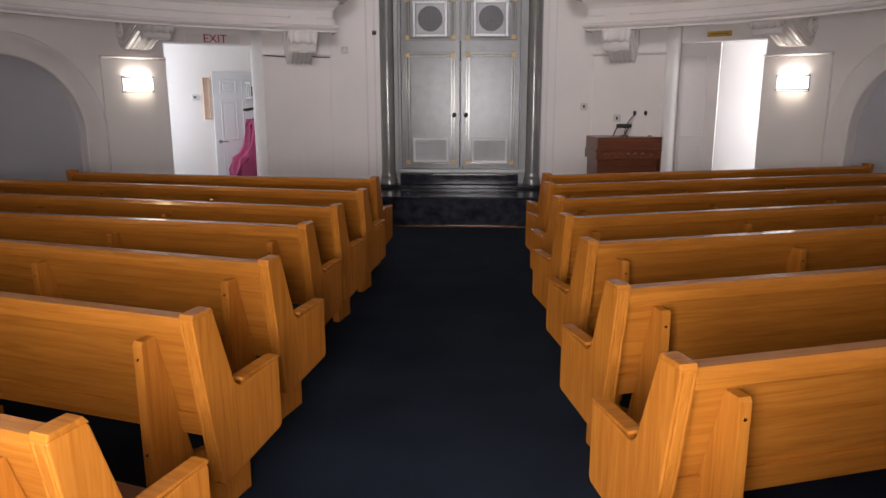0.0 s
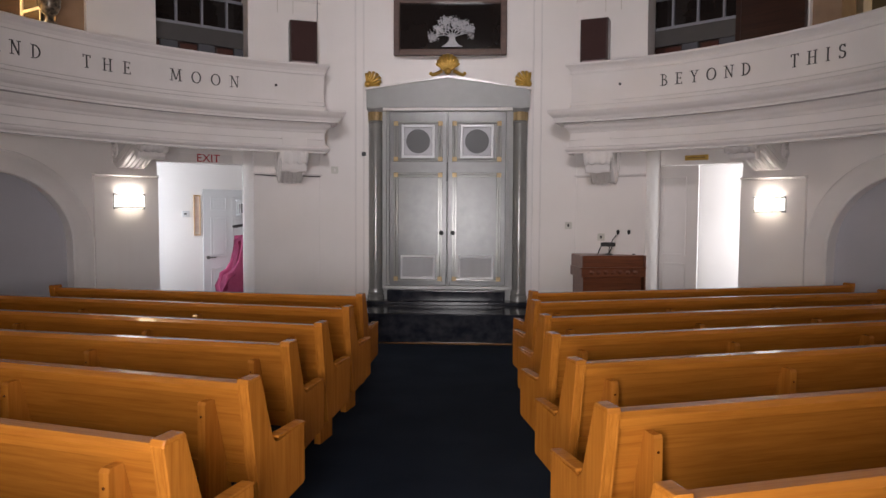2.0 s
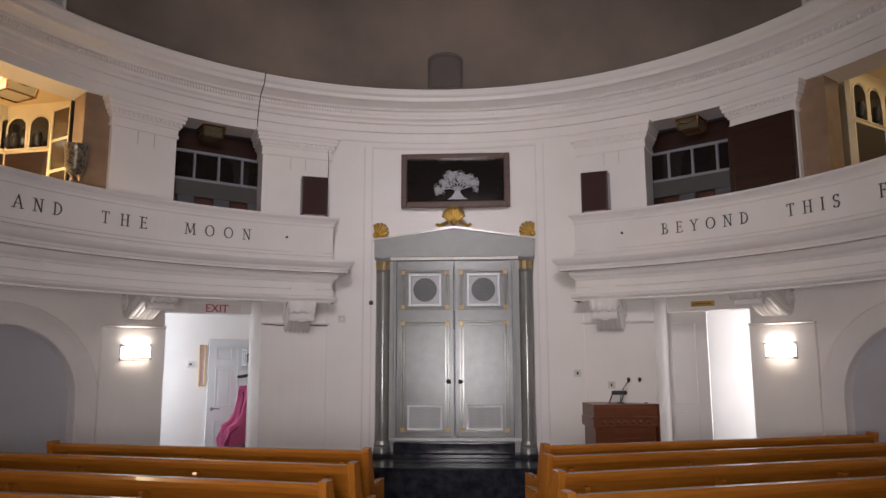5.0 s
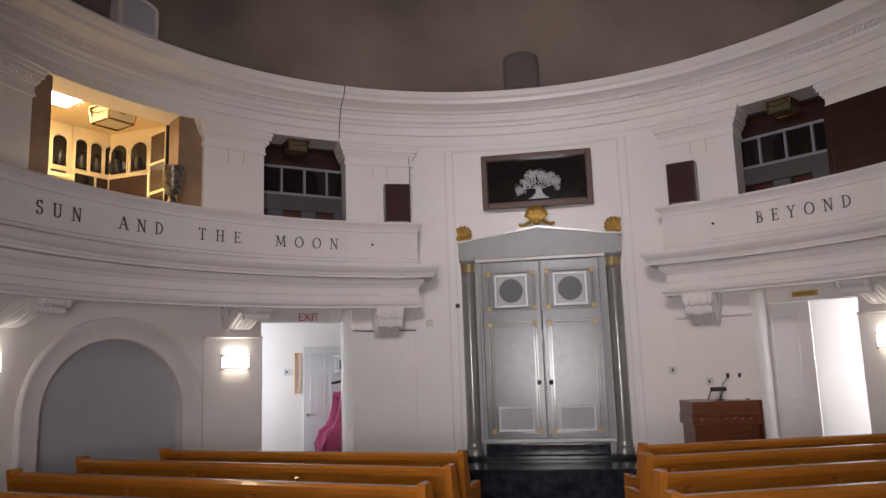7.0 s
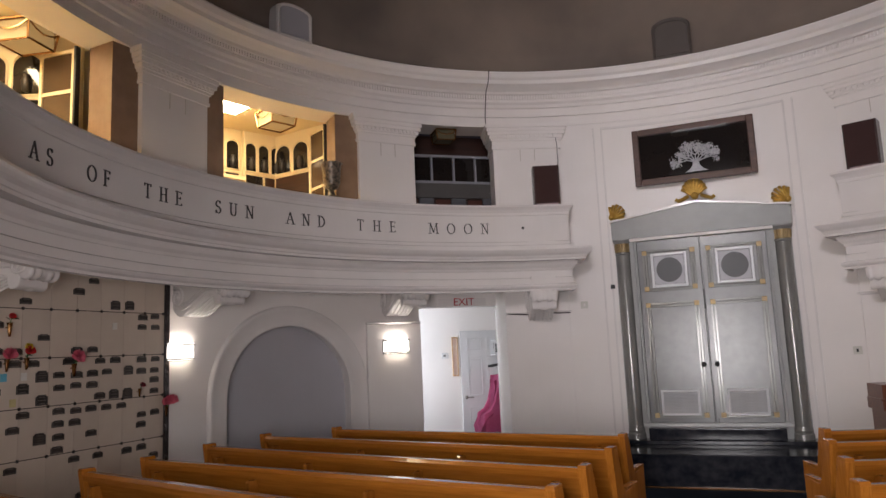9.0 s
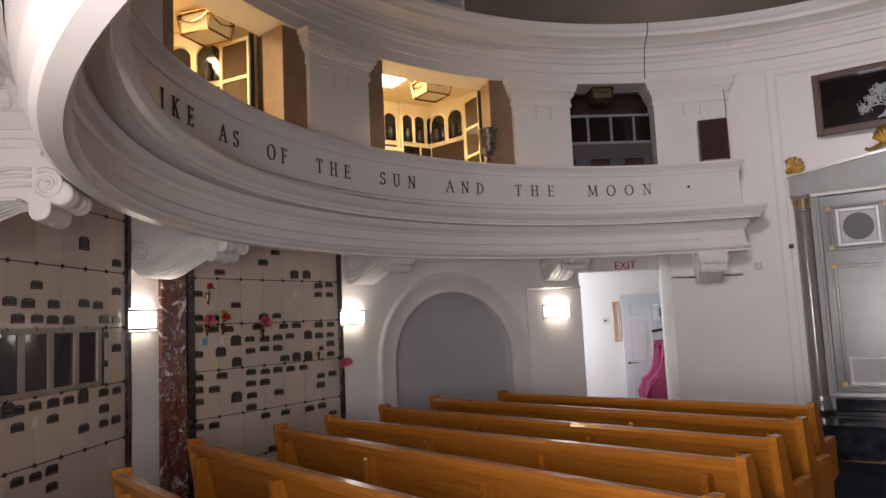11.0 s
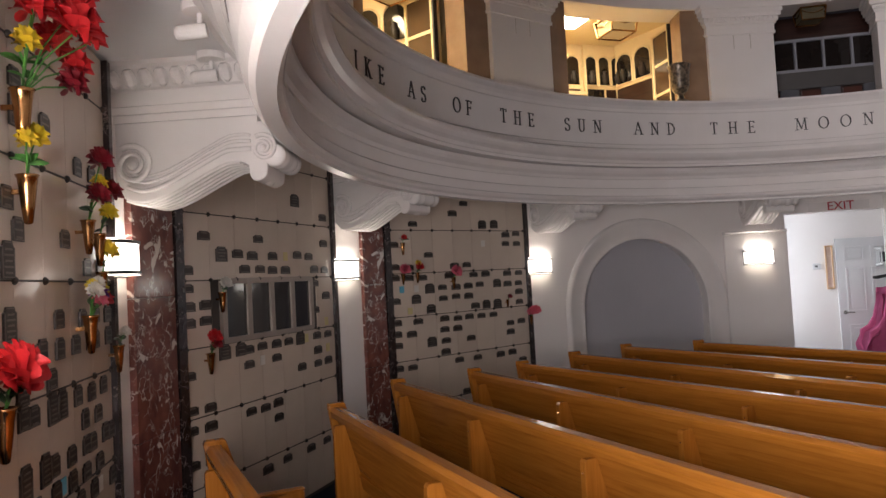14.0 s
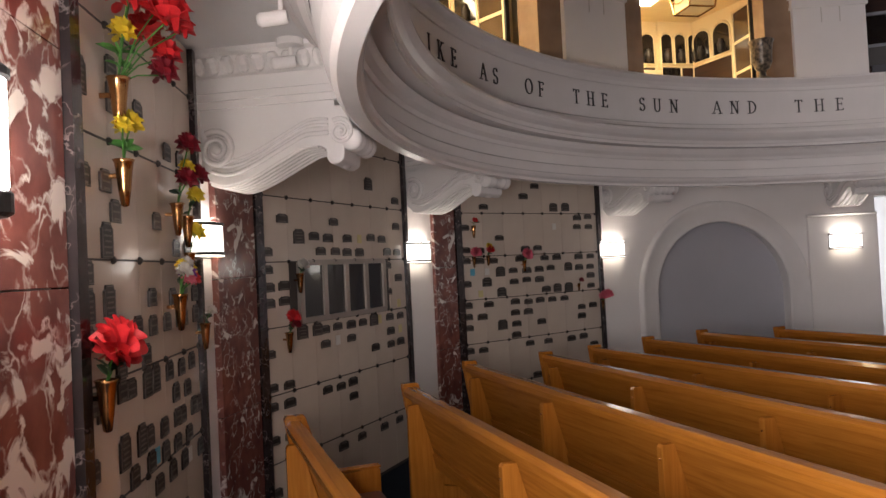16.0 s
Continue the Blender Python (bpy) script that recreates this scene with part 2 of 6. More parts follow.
LEAF_DARK = mat("dark_leaf", (0.018, 0.05, 0.02), 0.5, second=(0.012, 0.03, 0.012), scale=30)
PAPER_BLUE = mat("blue_paper", (0.12, 0.42, 0.58), 0.7)
PAPER_YELLOW = mat("yellow_paper", (0.58, 0.50, 0.24), 0.7)
PAPER_WHITE = mat("white_paper", (0.66, 0.63, 0.58), 0.7)


# ---- mesh tools ----
def link(name, bm, material, parent=None, label="", smooth=False):
    me = bpy.data.meshes.new(name)
    bmesh.ops.recalc_face_normals(bm, faces=bm.faces)
    bm.to_mesh(me)
    bm.free()
    if smooth:
        for p in me.polygons:
            p.use_smooth = True
    for m in material if isinstance(material, (list, tuple)) else [material]:
        me.materials.append(m)
    ob = new(name, me)
    if parent:
        ob.parent = parent
    if label:
        ob["label"] = label
    return ob


def part(name, bm, material, parent, label="", smooth=False):
    return link(name, bm, material, parent, label, smooth)


def share(name, ob, m, parent):
    """Another object on the same mesh."""
    o = new(name, ob.data)
    o.parent, o.matrix_basis = parent, m
    return o


def thing(name, m, label, category, group="", kind=""):
    e = new(name)
    e.empty_display_size = 0.1
    e.matrix_world = m
    return tagged(e, label, category, group, kind)


def structure(ob, label, category):
    return tagged(ob, label, category, kind="structure")


def box(bm, x0, y0, z0, x1, y1, z1, bevel=0.0):
    r = bmesh.ops.create_cube(bm, size=1.0, matrix=Matrix.Translation(((x0 + x1) / 2, (y0 + y1) / 2, (z0 + z1) / 2)) @ Matrix.Diagonal((abs(x1 - x0), abs(y1 - y0), abs(z1 - z0), 1)))
    if bevel:
        es = list({e for v in r["verts"] for e in v.link_edges})
        bmesh.ops.bevel(bm, geom=es, offset=bevel, segments=2, affect="EDGES", profile=0.6)
    return bm


def boxed(*a, bevel=0.0):
    return box(bmesh.new(), *a, bevel=bevel)


def prism(bm, pts, axis, a, b, bevel=0.0):
    """A polygon, given in the other two axes in order, drawn out along axis from a to b."""
    def put(p, q):
        return {"x": (q, p[0], p[1]), "y": (p[0], q, p[1]), "z": (p[0], p[1], q)}[axis]
    va, vb = [bm.verts.new(put(p, a)) for p in pts], [bm.verts.new(put(p, b)) for p in pts]
    fs = [bm.faces.new(va), bm.faces.new(vb[::-1])]
    for i in range(len(pts)):
        j = (i + 1) % len(pts)
        fs.append(bm.faces.new((va[j], va[i], vb[i], vb[j])))
    if bevel:
        bmesh.ops.recalc_face_normals(bm, faces=fs)
        es = list({e for f in fs[:2] for e in f.edges})
        bmesh.ops.bevel(bm, geom=es, offset=bevel, segments=2, affect="EDGES", profile=0.6)
    return bm


def turned(profile, seg=20, bm=None, at=(0, 0, 0)):
    """A round body: profile of (radius, height)."""
    bm = bm or bmesh.new()
    rings = []
    for r, z in profile:
        rings.append([bm.verts.new((at[0] + max(r, 1e-4) * math.cos(2 * math.pi * k / seg), at[1] + max(r, 1e-4) * math.sin(2 * math.pi * k / seg), at[2] + z)) for k in range(seg)])
    for a, b in zip(rings, rings[1:]):
        for k in range(seg):
            bm.faces.new((a[k], a[(k + 1) % seg], b[(k + 1) % seg], b[k]))
    bm.faces.new(rings[0][::-1])
    bm.faces.new(rings[-1])
    return bm


def ring(profile, a0, a1, step=1.5, bm=None, closed=True):
    """A profile of (radius, height) swept round the hall's axis from angle a0 to a1."""
    bm = bm or bmesh.new()
    n = max(1, round(abs(a1 - a0) / step))
    full = abs(abs(a1 - a0) - 360) < 1e-6
    rows = [[bm.verts.new(cyl(a0 + (a1 - a0) * k / n, z, r)) for r, z in profile] for k in range(n if full else n + 1)]
    m = len(profile)
    pairs = list(zip(rows, rows[1:])) + ([(rows[-1], rows[0])] if full else [])
    for p, q in pairs:
        for i in range(m if closed else m - 1):
            j = (i + 1) % m
            bm.faces.new((p[i], p[j], q[j], q[i]))
    if closed and not full:
        bm.faces.new(rows[0])
        bm.faces.new(rows[-1][::-1])
    return bm


def tube(points, radius, bm=None, seg=8, taper=1.0):
    """A round rod along points."""
    bm = bm or bmesh.new()
    pts = [Vector(p) for p in points]
    rows = []
    for i, p in enumerate(pts):
        d = (pts[min(i + 1, len(pts) - 1)] - pts[max(i - 1, 0)]).normalized()
        side = d.orthogonal().normalized() if not rows else (last - d * last.dot(d)).normalized()
        last = side
        up = d.cross(side)
        r = radius * (1 + (taper - 1) * i / max(1, len(pts) - 1))
        rows.append([bm.verts.new(p + r * (math.cos(2 * math.pi * k / seg) * side + math.sin(2 * math.pi * k / seg) * up)) for k in range(seg)])
    for a, b in zip(rows, rows[1:]):
        for k in range(seg):
            bm.faces.new((a[k], a[(k + 1) % seg], b[(k + 1) % seg], b[k]))
    bm.faces.new(rows[0][::-1])
    bm.faces.new(rows[-1])
    return bm


def facing(a, r, z=0.0):
    """The pose of a thing on the round wall: local x runs to the right of someone who looks at the wall, local y into the wall, z up."""
    return Matrix.Translation(cyl(a, z, r)) @ Matrix.Rotation(radians(a - 90), 4, "Z")


def word(text, height, depth=0.006):
    """A mesh of built-in letters, middle at the origin, upright in x and z, facing -y."""
    c = bpy.data.curves.new("word", "FONT")
    c.body, c.size, c.extrude, c.align_x, c.align_y = text, height * 1.38, depth, "CENTER", "CENTER"
    o = bpy.data.objects.new("word", c)
    scene.collection.objects.link(o)
    bpy.context.view_layer.update()
    me = bpy.data.meshes.new_from_object(o.evaluated_get(bpy.context.evaluated_depsgraph_get()))
    bpy.data.objects.remove(o)
    me.transform(Matrix.Rotation(radians(90), 4, "X"))
    return me

# ---- the large structure ----
structure(link("floor", boxed(-10.5, -3.2, -0.12, 7.5, 14.0, 0.0), CARPET), "dark navy wall-to-wall carpet", "floor")

CEIL = 3.0
WALL = [(RW, 0), (RW, CEIL), (RW + 0.25, CEIL), (RW + 0.25, 0)]


def mirror(a):
    return 180 - a


def wall_arc(name, a0, a1, z0=0.0, z1=CEIL, r=RW, material=PLASTER):
    prof = [(r, z0), (r, z1), (r + 0.25, z1), (r + 0.25, z0)]
    return structure(link(name, ring(prof, a0, a1), material), "white painted plaster wall of the round hall", "wall")


# front wall behind the ark: it follows the upper ring, nearer than the lower wall
FRONT = CY + RW * math.sin(radians(110.3))
RF, F0, F1 = 5.08, 110.72, 69.0
EYE = Vector((-1.1, -0.17, 1.75))
structure(link("wall_north", ring([(RF, 0), (RF, 5.1), (RF + 0.25, 5.1), (RF + 0.25, 0)], F0, F1, 1), PLASTER, smooth=False), "white painted curved wall behind the ark", "wall")
for a, b in ((F0, F0 - 1.0), (F1, F1 + 1.0)):
    structure(link("wall_return", ring([(RF + 0.25, 0), (RF + 0.25, CEIL), (RW + 0.3, CEIL), (RW + 0.3, 0)], a, b, 1), PLASTER), "white painted return of the front wall", "wall")
for a, wide in ((104.9, 0.13), (103.6, 0.13), (74.8, 0.13), (76.1, 0.13)):
    structure(link("trim", ring([(RF + 0.01, 0.0), (RF - 0.014, 0.0), (RF - 0.014, 4.86), (RF + 0.01, 4.86)], a - wide, a + wide, 1), GLOSSPAINT), "thin white vertical wall moulding", "trim")
structure(link("trim", ring([(RF + 0.01, 4.83), (RF - 0.014, 4.83), (RF - 0.014, 4.86), (RF + 0.01, 4.86)], 103.4, 76.3, 1), GLOSSPAINT), "thin white moulding below the upper ring", "trim")


def nearer(s):
    """Brings a thing forward to the wall along the line of sight, by a scale about the standing place."""
    return Matrix.Translation(EYE) @ Matrix.Scale(s, 4) @ Matrix.Translation(-EYE)


def on_front(x, z):
    """A pose on the curved front wall for a place first read on the plane y = FRONT."""
    d = Vector((x, FRONT, z)) - EYE
    f = 0.95
    for k in range(30):
        p = EYE + d * f
        f += (RF - math.hypot(p.x - CX, p.y - CY)) / d.length
    p = EYE + d * f
    return facing(math.degrees(math.atan2(p.y - CY, p.x - CX)), RF, p.z)


wall_arc("wall_northwest", 110.3, 120.5)
wall_arc("wall_lintel_1", 120.5, 133.0, 2.36)
wall_arc("wall_pier_1", 133.0, 141.3)
wall_arc("wall_west", 164.3, 262.0)
wall_arc("wall_lintel_2", 262.0, 278.0, 2.3)
wall_arc("wall_east", 278.0, 375.7)
wall_arc("wall_pier_2", 38.7, 47.0)
wall_arc("wall_lintel_3", 47.0, 59.5, 2.36)
wall_arc("wall_northeast", 59.5, 69.7)


def niche_wall(name, mid):
    """A wall bay with a blind arched niche."""
    hw, spring, rise = 0.90, 1.24, 0.92
    a0, a1 = mid - 11.5, mid + 11.5
    bm = bmesh.new()
    n = 46
    def top(a):
        u = (a - mid) / 9.05
        return spring + rise * math.sqrt(max(0.0, 1 - u * u)) if abs(u) < 1 else None
    cols = sorted({a0 + (a1 - a0) * k / n for k in range(n + 1)} | {mid - 9.05 + 18.1 * k / 40 for k in range(41)})
    for a, b in zip(cols, cols[1:]):
        m = (a + b) / 2
        if top(m) is None:
            za = zb = 0.0
        else:
            za, zb = (top(q) if top(q) is not None else spring for q in (a, b))
        q = [bm.verts.new(cyl(c, z, RW)) for c, z in ((a, za), (a, CEIL), (b, CEIL), (b, zb))]
        bm.faces.new(q)
        if top(m) is not None:
            q = [bm.verts.new(cyl(c, z, r)) for c, z, r in ((a, za, RW), (b, zb, RW), (b, zb, RW + 0.22), (a, za, RW + 0.22))]
            bm.faces.new(q)
    for e in (mid - 9.05, mid + 9.05):
        bm.faces.new([bm.verts.new(cyl(e, z, r)) for z, r in ((0, RW), (spring, RW), (spring, RW + 0.22), (0, RW + 0.22))])
    structure(link(name, bm, PLASTER), "white plaster wall bay with a blind arched niche", "wall")
    structure(link(name + "_back", ring([(RW + 0.2, 0), (RW + 0.2, 2.4), (RW + 0.26, 2.4), (RW + 0.26, 0)], mid - 9.6, mid + 9.6), NICHE), "grey painted back of an arched wall niche", "wall")
    # archivolt
    bm = bmesh.new()
    path = [(mid - 10.2, 0.0)] + [(mid - 10.2 * math.cos(math.pi * k / 36), spring + 1.02 * math.sin(math.pi * k / 36)) for k in range(37)] + [(mid + 10.2, 0.0)]
    rows = []
    for i, (a, z) in enumerate(path):
        pa, pz = path[max(i - 1, 0)]
        qa, qz = path[min(i + 1, len(path) - 1)]
        da, dz = (qa - pa) * RW * math.pi / 180, qz - pz
        ln = math.hypot(da, dz)
        na, nz = dz / ln, -da / ln
        rows.append([bm.verts.new(cyl(a + na * w / (RW * math.pi / 180), z + nz * w, RW - d)) for w, d in ((0.13, 0.0), (0.13, 0.02), (0.11, 0.028), (0.09, 0.02), (0.06, 0.02), (-0.06, 0.032), (-0.10, 0.06), (-0.125, 0.055), (-0.14, 0.0))])
    for p, q in zip(rows, rows[1:]):
        for i in range(8):
            bm.faces.new((p[i], p[i + 1], q[i + 1], q[i]))
    structure(link("trim", bm, GLOSSPAINT, smooth=True), "white moulded arch round a wall niche", "trim")


niche_wall("wall_niche_1", 152.8)
niche_wall("wall_niche_2", mirror(152.8))

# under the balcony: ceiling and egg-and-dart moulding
structure(link("ceiling_under_balcony", ring([(4.8, CEIL), (4.8, CEIL + 0.1), (8.2, CEIL + 0.1), (8.2, CEIL)], 110.3, 429.7, 3), CEIL_SHADED), "white plaster ceiling under the balcony", "ceiling")
structure(link("trim_cove", ring([(RW, CEIL), (RW - 0.16, CEIL), (RW - 0.16, CEIL - 0.03), (RW - 0.11, CEIL - 0.05), (RW - 0.05, CEIL - 0.15), (RW, CEIL - 0.17)], 133, 168.5, 2), GLOSSPAINT), "white plaster cornice under the balcony ceiling", "trim")
structure(link("trim_cove_inner", ring([(4.817, CEIL), (4.985, CEIL), (4.985, CEIL - 0.03), (4.945, CEIL - 0.05), (4.875, CEIL - 0.15), (4.84, CEIL - 0.17), (4.817, CEIL - 0.21)], 133, 407, 2), GLOSSPAINT), "white plaster cornice behind the balcony front", "trim")
egg = turned([(0.008, -0.055), (0.03, -0.035), (0.038, 0.0), (0.034, 0.03), (0.02, 0.048)], 8)
bm = bmesh.new()
me = bpy.data.meshes.new("egg")
egg.to_mesh(me)
egg.free()
for k in range(39):
    a = 134 + k * 0.9
    before = len(bm.verts)
    bm.from_mesh(me)
    bm.verts.ensure_lookup_table()
    m = facing(a, RW - 0.085, CEIL - 0.10) @ Matrix.Rotation(radians(-28), 4, "X") @ Matrix.Diagonal((1.0, 0.7, 1, 1))
    for v in bm.verts[before:]:
        v.co = m @ v.co
tagged(link("egg_moulding", bm, GLOSSPAINT, smooth=True), "white egg-and-dart moulding along the cornice", "moulding", kind="stuff")

# balcony
bal = [(4.615, RAIL), (4.61, RAIL - 0.025), (4.622, RAIL - 0.04), (4.648, RAIL - 0.065), (4.668, RAIL - 0.10), (4.672, RAIL - 0.135), (4.685, RAIL - 0.14), (4.685, 3.168), (4.702, 3.166), (4.702, 3.158), (4.672, 3.155), (4.672, 3.118), (4.690, 3.116), (4.690, 3.109), (4.658, 3.105), (4.655, 3.06), (4.56, 3.052), (4.43, 3.045), (4.424, 3.02), (4.434, 3.0), (4.455, 2.972), (4.485, 2.945), (4.495, 2.915),
       (4.507, 2.91), (4.507, 2.882), (4.63, 2.884), (4.63, 2.874), (4.60, 2.870), (4.606, 2.848), (4.622, 2.82), (4.655, 2.79), (4.667, 2.762), (4.678, 2.757), (4.678, 2.662), (4.696, 2.660), (4.696, 2.652), (4.664, 2.649), (4.664, 2.575), (4.645, 2.57), (4.622, 2.558), (4.614, 2.54), (4.622, 2.522), (4.645, 2.505), (4.645, SOFFIT)]
inner = [(4.72, SOFFIT), (4.745, 2.50), (4.775, 2.58), (4.80, 2.68), (4.81, 2.77), (4.815, CEIL), (4.93, CEIL + 0.01), (4.93, RAIL)]
B0, B1 = 110.7, 428.9                # where the front ends, on either side of the ark
balcony = structure(link("balcony_front", ring(bal + inner, B0, B1, 1.0), GLOSSPAINT), "white moulded balcony front with raised lettering round the hall", "balcony")
for end, way in ((B0, -1), (B1, 1)):
    # the mouldings turn the corner and run back to the wall
    bm = bmesh.new()
    rows = []
    for r, z in bal:
        a = end + way * math.degrees((4.687 - r) / r)
        rows.append([bm.verts.new(cyl(end - way * 0.05, z, r)), bm.verts.new(cyl(a, z, r)), bm.verts.new(cyl(a, z, 5.12))])
    for p, q in zip(rows, rows[1:]):
        for k in range(2):
            bm.faces.new((p[k], q[k], q[k + 1], p[k + 1]))
    part("moulding_return", bm, GLOSSPAINT, balcony)
structure(link("balcony_floor", ring([(4.9, CEIL + 0.1), (4.9, CEIL + 0.16), (8.2, CEIL + 0.16), (8.2, CEIL + 0.1)], 110.3, 429.7, 3), CREAMWALL), "plain gallery floor behind the balcony", "floor")

# gallery entablature and dome
ent = [(5.06, 4.93), (5.06, 5.07), (5.03, 5.075), (5.03, 5.19), (5.0, 5.20), (4.99, 5.24), (4.96, 5.27), (4.96, 5.31), (4.955, 5.37), (4.915, 5.38), (4.90, 5.41), (4.82, 5.46), (4.77, 5.48), (4.76, 5.53), (4.73, 5.56), (4.70, 5.62), (4.705, 5.64), (4.92, 5.66), (5.5, 5.66), (5.5, 4.93)]
structure(link("entablature", ring(ent, 0, 360, 1.5), PLASTER), "white moulded entablature ring below the dome", "entablature")
bm = bmesh.new()
for k in range(470):
    a = -15 + k * 0.45
    m = facing(a, 4.945, 5.34)
    box(bm, -0.011, -0.02, -0.026, 0.011, 0.03, 0.026)
    bm.verts.ensure_lookup_table()
    for v in bm.verts[-8:]:
        v.co = m @ v.co
tagged(link("dentil_course", bm, PLASTER), "small white dentils along the upper cornice", "moulding", kind="stuff")
dome = [(4.92 * math.cos(radians(q)), 5.66 + 3.6 * math.sin(radians(q))) for q in range(0, 90, 4)] + [(0.02, 9.26), (0.02, 9.4)] + [(5.1 * math.cos(radians(q)), 5.66 + 3.75 * math.sin(radians(q))) for q in range(88, -1, -8)]
structure(link("ceiling_dome", ring(dome, 0, 360, 4), DOMEPAINT, smooth=True), "dark brown dome painted with dim clouds", "ceiling")
# roof slab and outer ring are added to stop sky light leaking in
structure(link("roof_slab", ring([(5.2, 5.3), (5.2, 5.45), (8.3, 5.45), (8.3, 5.3)], 0, 360, 5), PLASTER), "unseen roof slab added over the gallery to keep the sky out", "ceiling")
structure(link("wall_outer", ring([(8.0, 0), (8.0, 5.35), (8.25, 5.35), (8.25, 0)], 0, 360, 5), CREAMWALL), "plain outer ring wall added to keep the sky out", "wall")


# gallery piers
def gallery_pier(a0, a1, material=PLASTER, strips=(True, True)):
    mid, w = (a0 + a1) / 2, RG * radians(a1 - a0) / 2
    p = thing("gallery_pier", facing(mid, RG, CEIL + 0.16), "white painted gallery pier with a moulded capital", "pier", "gallery piers", "structure")
    z = -CEIL - 0.16
    part("shaft", boxed(-w, 0.0, 0.0, w, 0.42, 4.62 + z), material, p)
    bm = bmesh.new()
    for d, z0, z1 in ((0.02, 4.58, 4.615), (0.012, 4.615, 4.70), (0.03, 4.70, 4.73), (0.05, 4.73, 4.78), (0.075, 4.78, 4.83), (0.09, 4.83, 4.88), (0.11, 4.88, 4.935)):
        box(bm, -w - d, -d, z0 + z, w + d, 0.44, z1 + z)
    for k in range(15):
        x = -w - 0.02 + (2 * w + 0.04) * (k + 0.5) / 15
        box(bm, x - 0.016, -0.072, 4.745 + z, x + 0.016, 0.0, 4.775 + z)
    part("capital", bm, PLASTER, p)
    bm = bmesh.new()
    for x in (-0.09, 0.12):
        box(bm, x - 0.004, -0.004, 4.40 + z, x + 0.004, 0.01, 4.575 + z)
    part("drip_stain", bm, mat("stain", (0.55, 0.5, 0.44), 0.6), p, "dull vertical drip marks")
    for s in (-1, 1):
        if strips[0 if s < 0 else 1]:
            part("marble_strip", boxed(s * w, 0.06, 0.0, s * (w + 0.31), 0.40, 4.935 + z), BROWNSTONE, p, "brown marble strip beside the pier")
    return p


gallery_pier(110.75, 121.9, strips=(False, False))
gallery_pier(58.1, 69.0, strips=(False, False))
gallery_pier(135.4, 144.9, strips=(True, False))
gallery_pier(169.8, 179.9)
gallery_pier(204.4, 214.3)
gallery_pier(35.2, 44.6, strips=(False, True))
gallery_pier(0.1, 10.2)
for a in (240, 263, 286, 309, 332):
    gallery_pier(a, a + 10)
wall_pl = ring([(5.5, CEIL + 0.16), (5.5, 5.0), (5.6, 5.0), (5.6, CEIL + 0.16)], 214, 360, 3)
structure(link("wall_gallery", wall_pl, PLASTER), "plain gallery wall behind the camera", "wall")

# stage
stage = structure(link("stage_floor", boxed(-3.05, 8.888, 0.0, 0.05, 10.3, 0.385, bevel=0.008), GRANITE), "polished black stone stage", "stage")
for k in range(5):
    x = -3.05 + k * 0.62
    link("riser_panel", boxed(x + 0.002, 8.878, 0.0, x + 0.618, 8.886, 0.372, bevel=0.002), GRANITE, stage)
structure(link("trim_strip", boxed(-3.05, 8.845, 0.0, 0.05, 8.878, 0.018), BRASS), "thin brass edging strip at the stage foot", "trim")


# ---- pews ----
def pew_end_outline():
    pts = [(-0.055, 0.905), (-0.045, 0.92), (0.055, 0.92), (0.068, 0.905), (0.165, 0.60)]
    pts += [(0.165 + 0.055 * (1 - math.cos(q)), 0.60 - 0.055 * math.sin(q) + 0.02) for q in (0.6, 1.1, 1.57)]
    pts += [(0.472, 0.585), (0.485, 0.57), (0.485, 0.275), (0.472, 0.26), (0.07, 0.20), (0.055, 0.215)]
    return pts


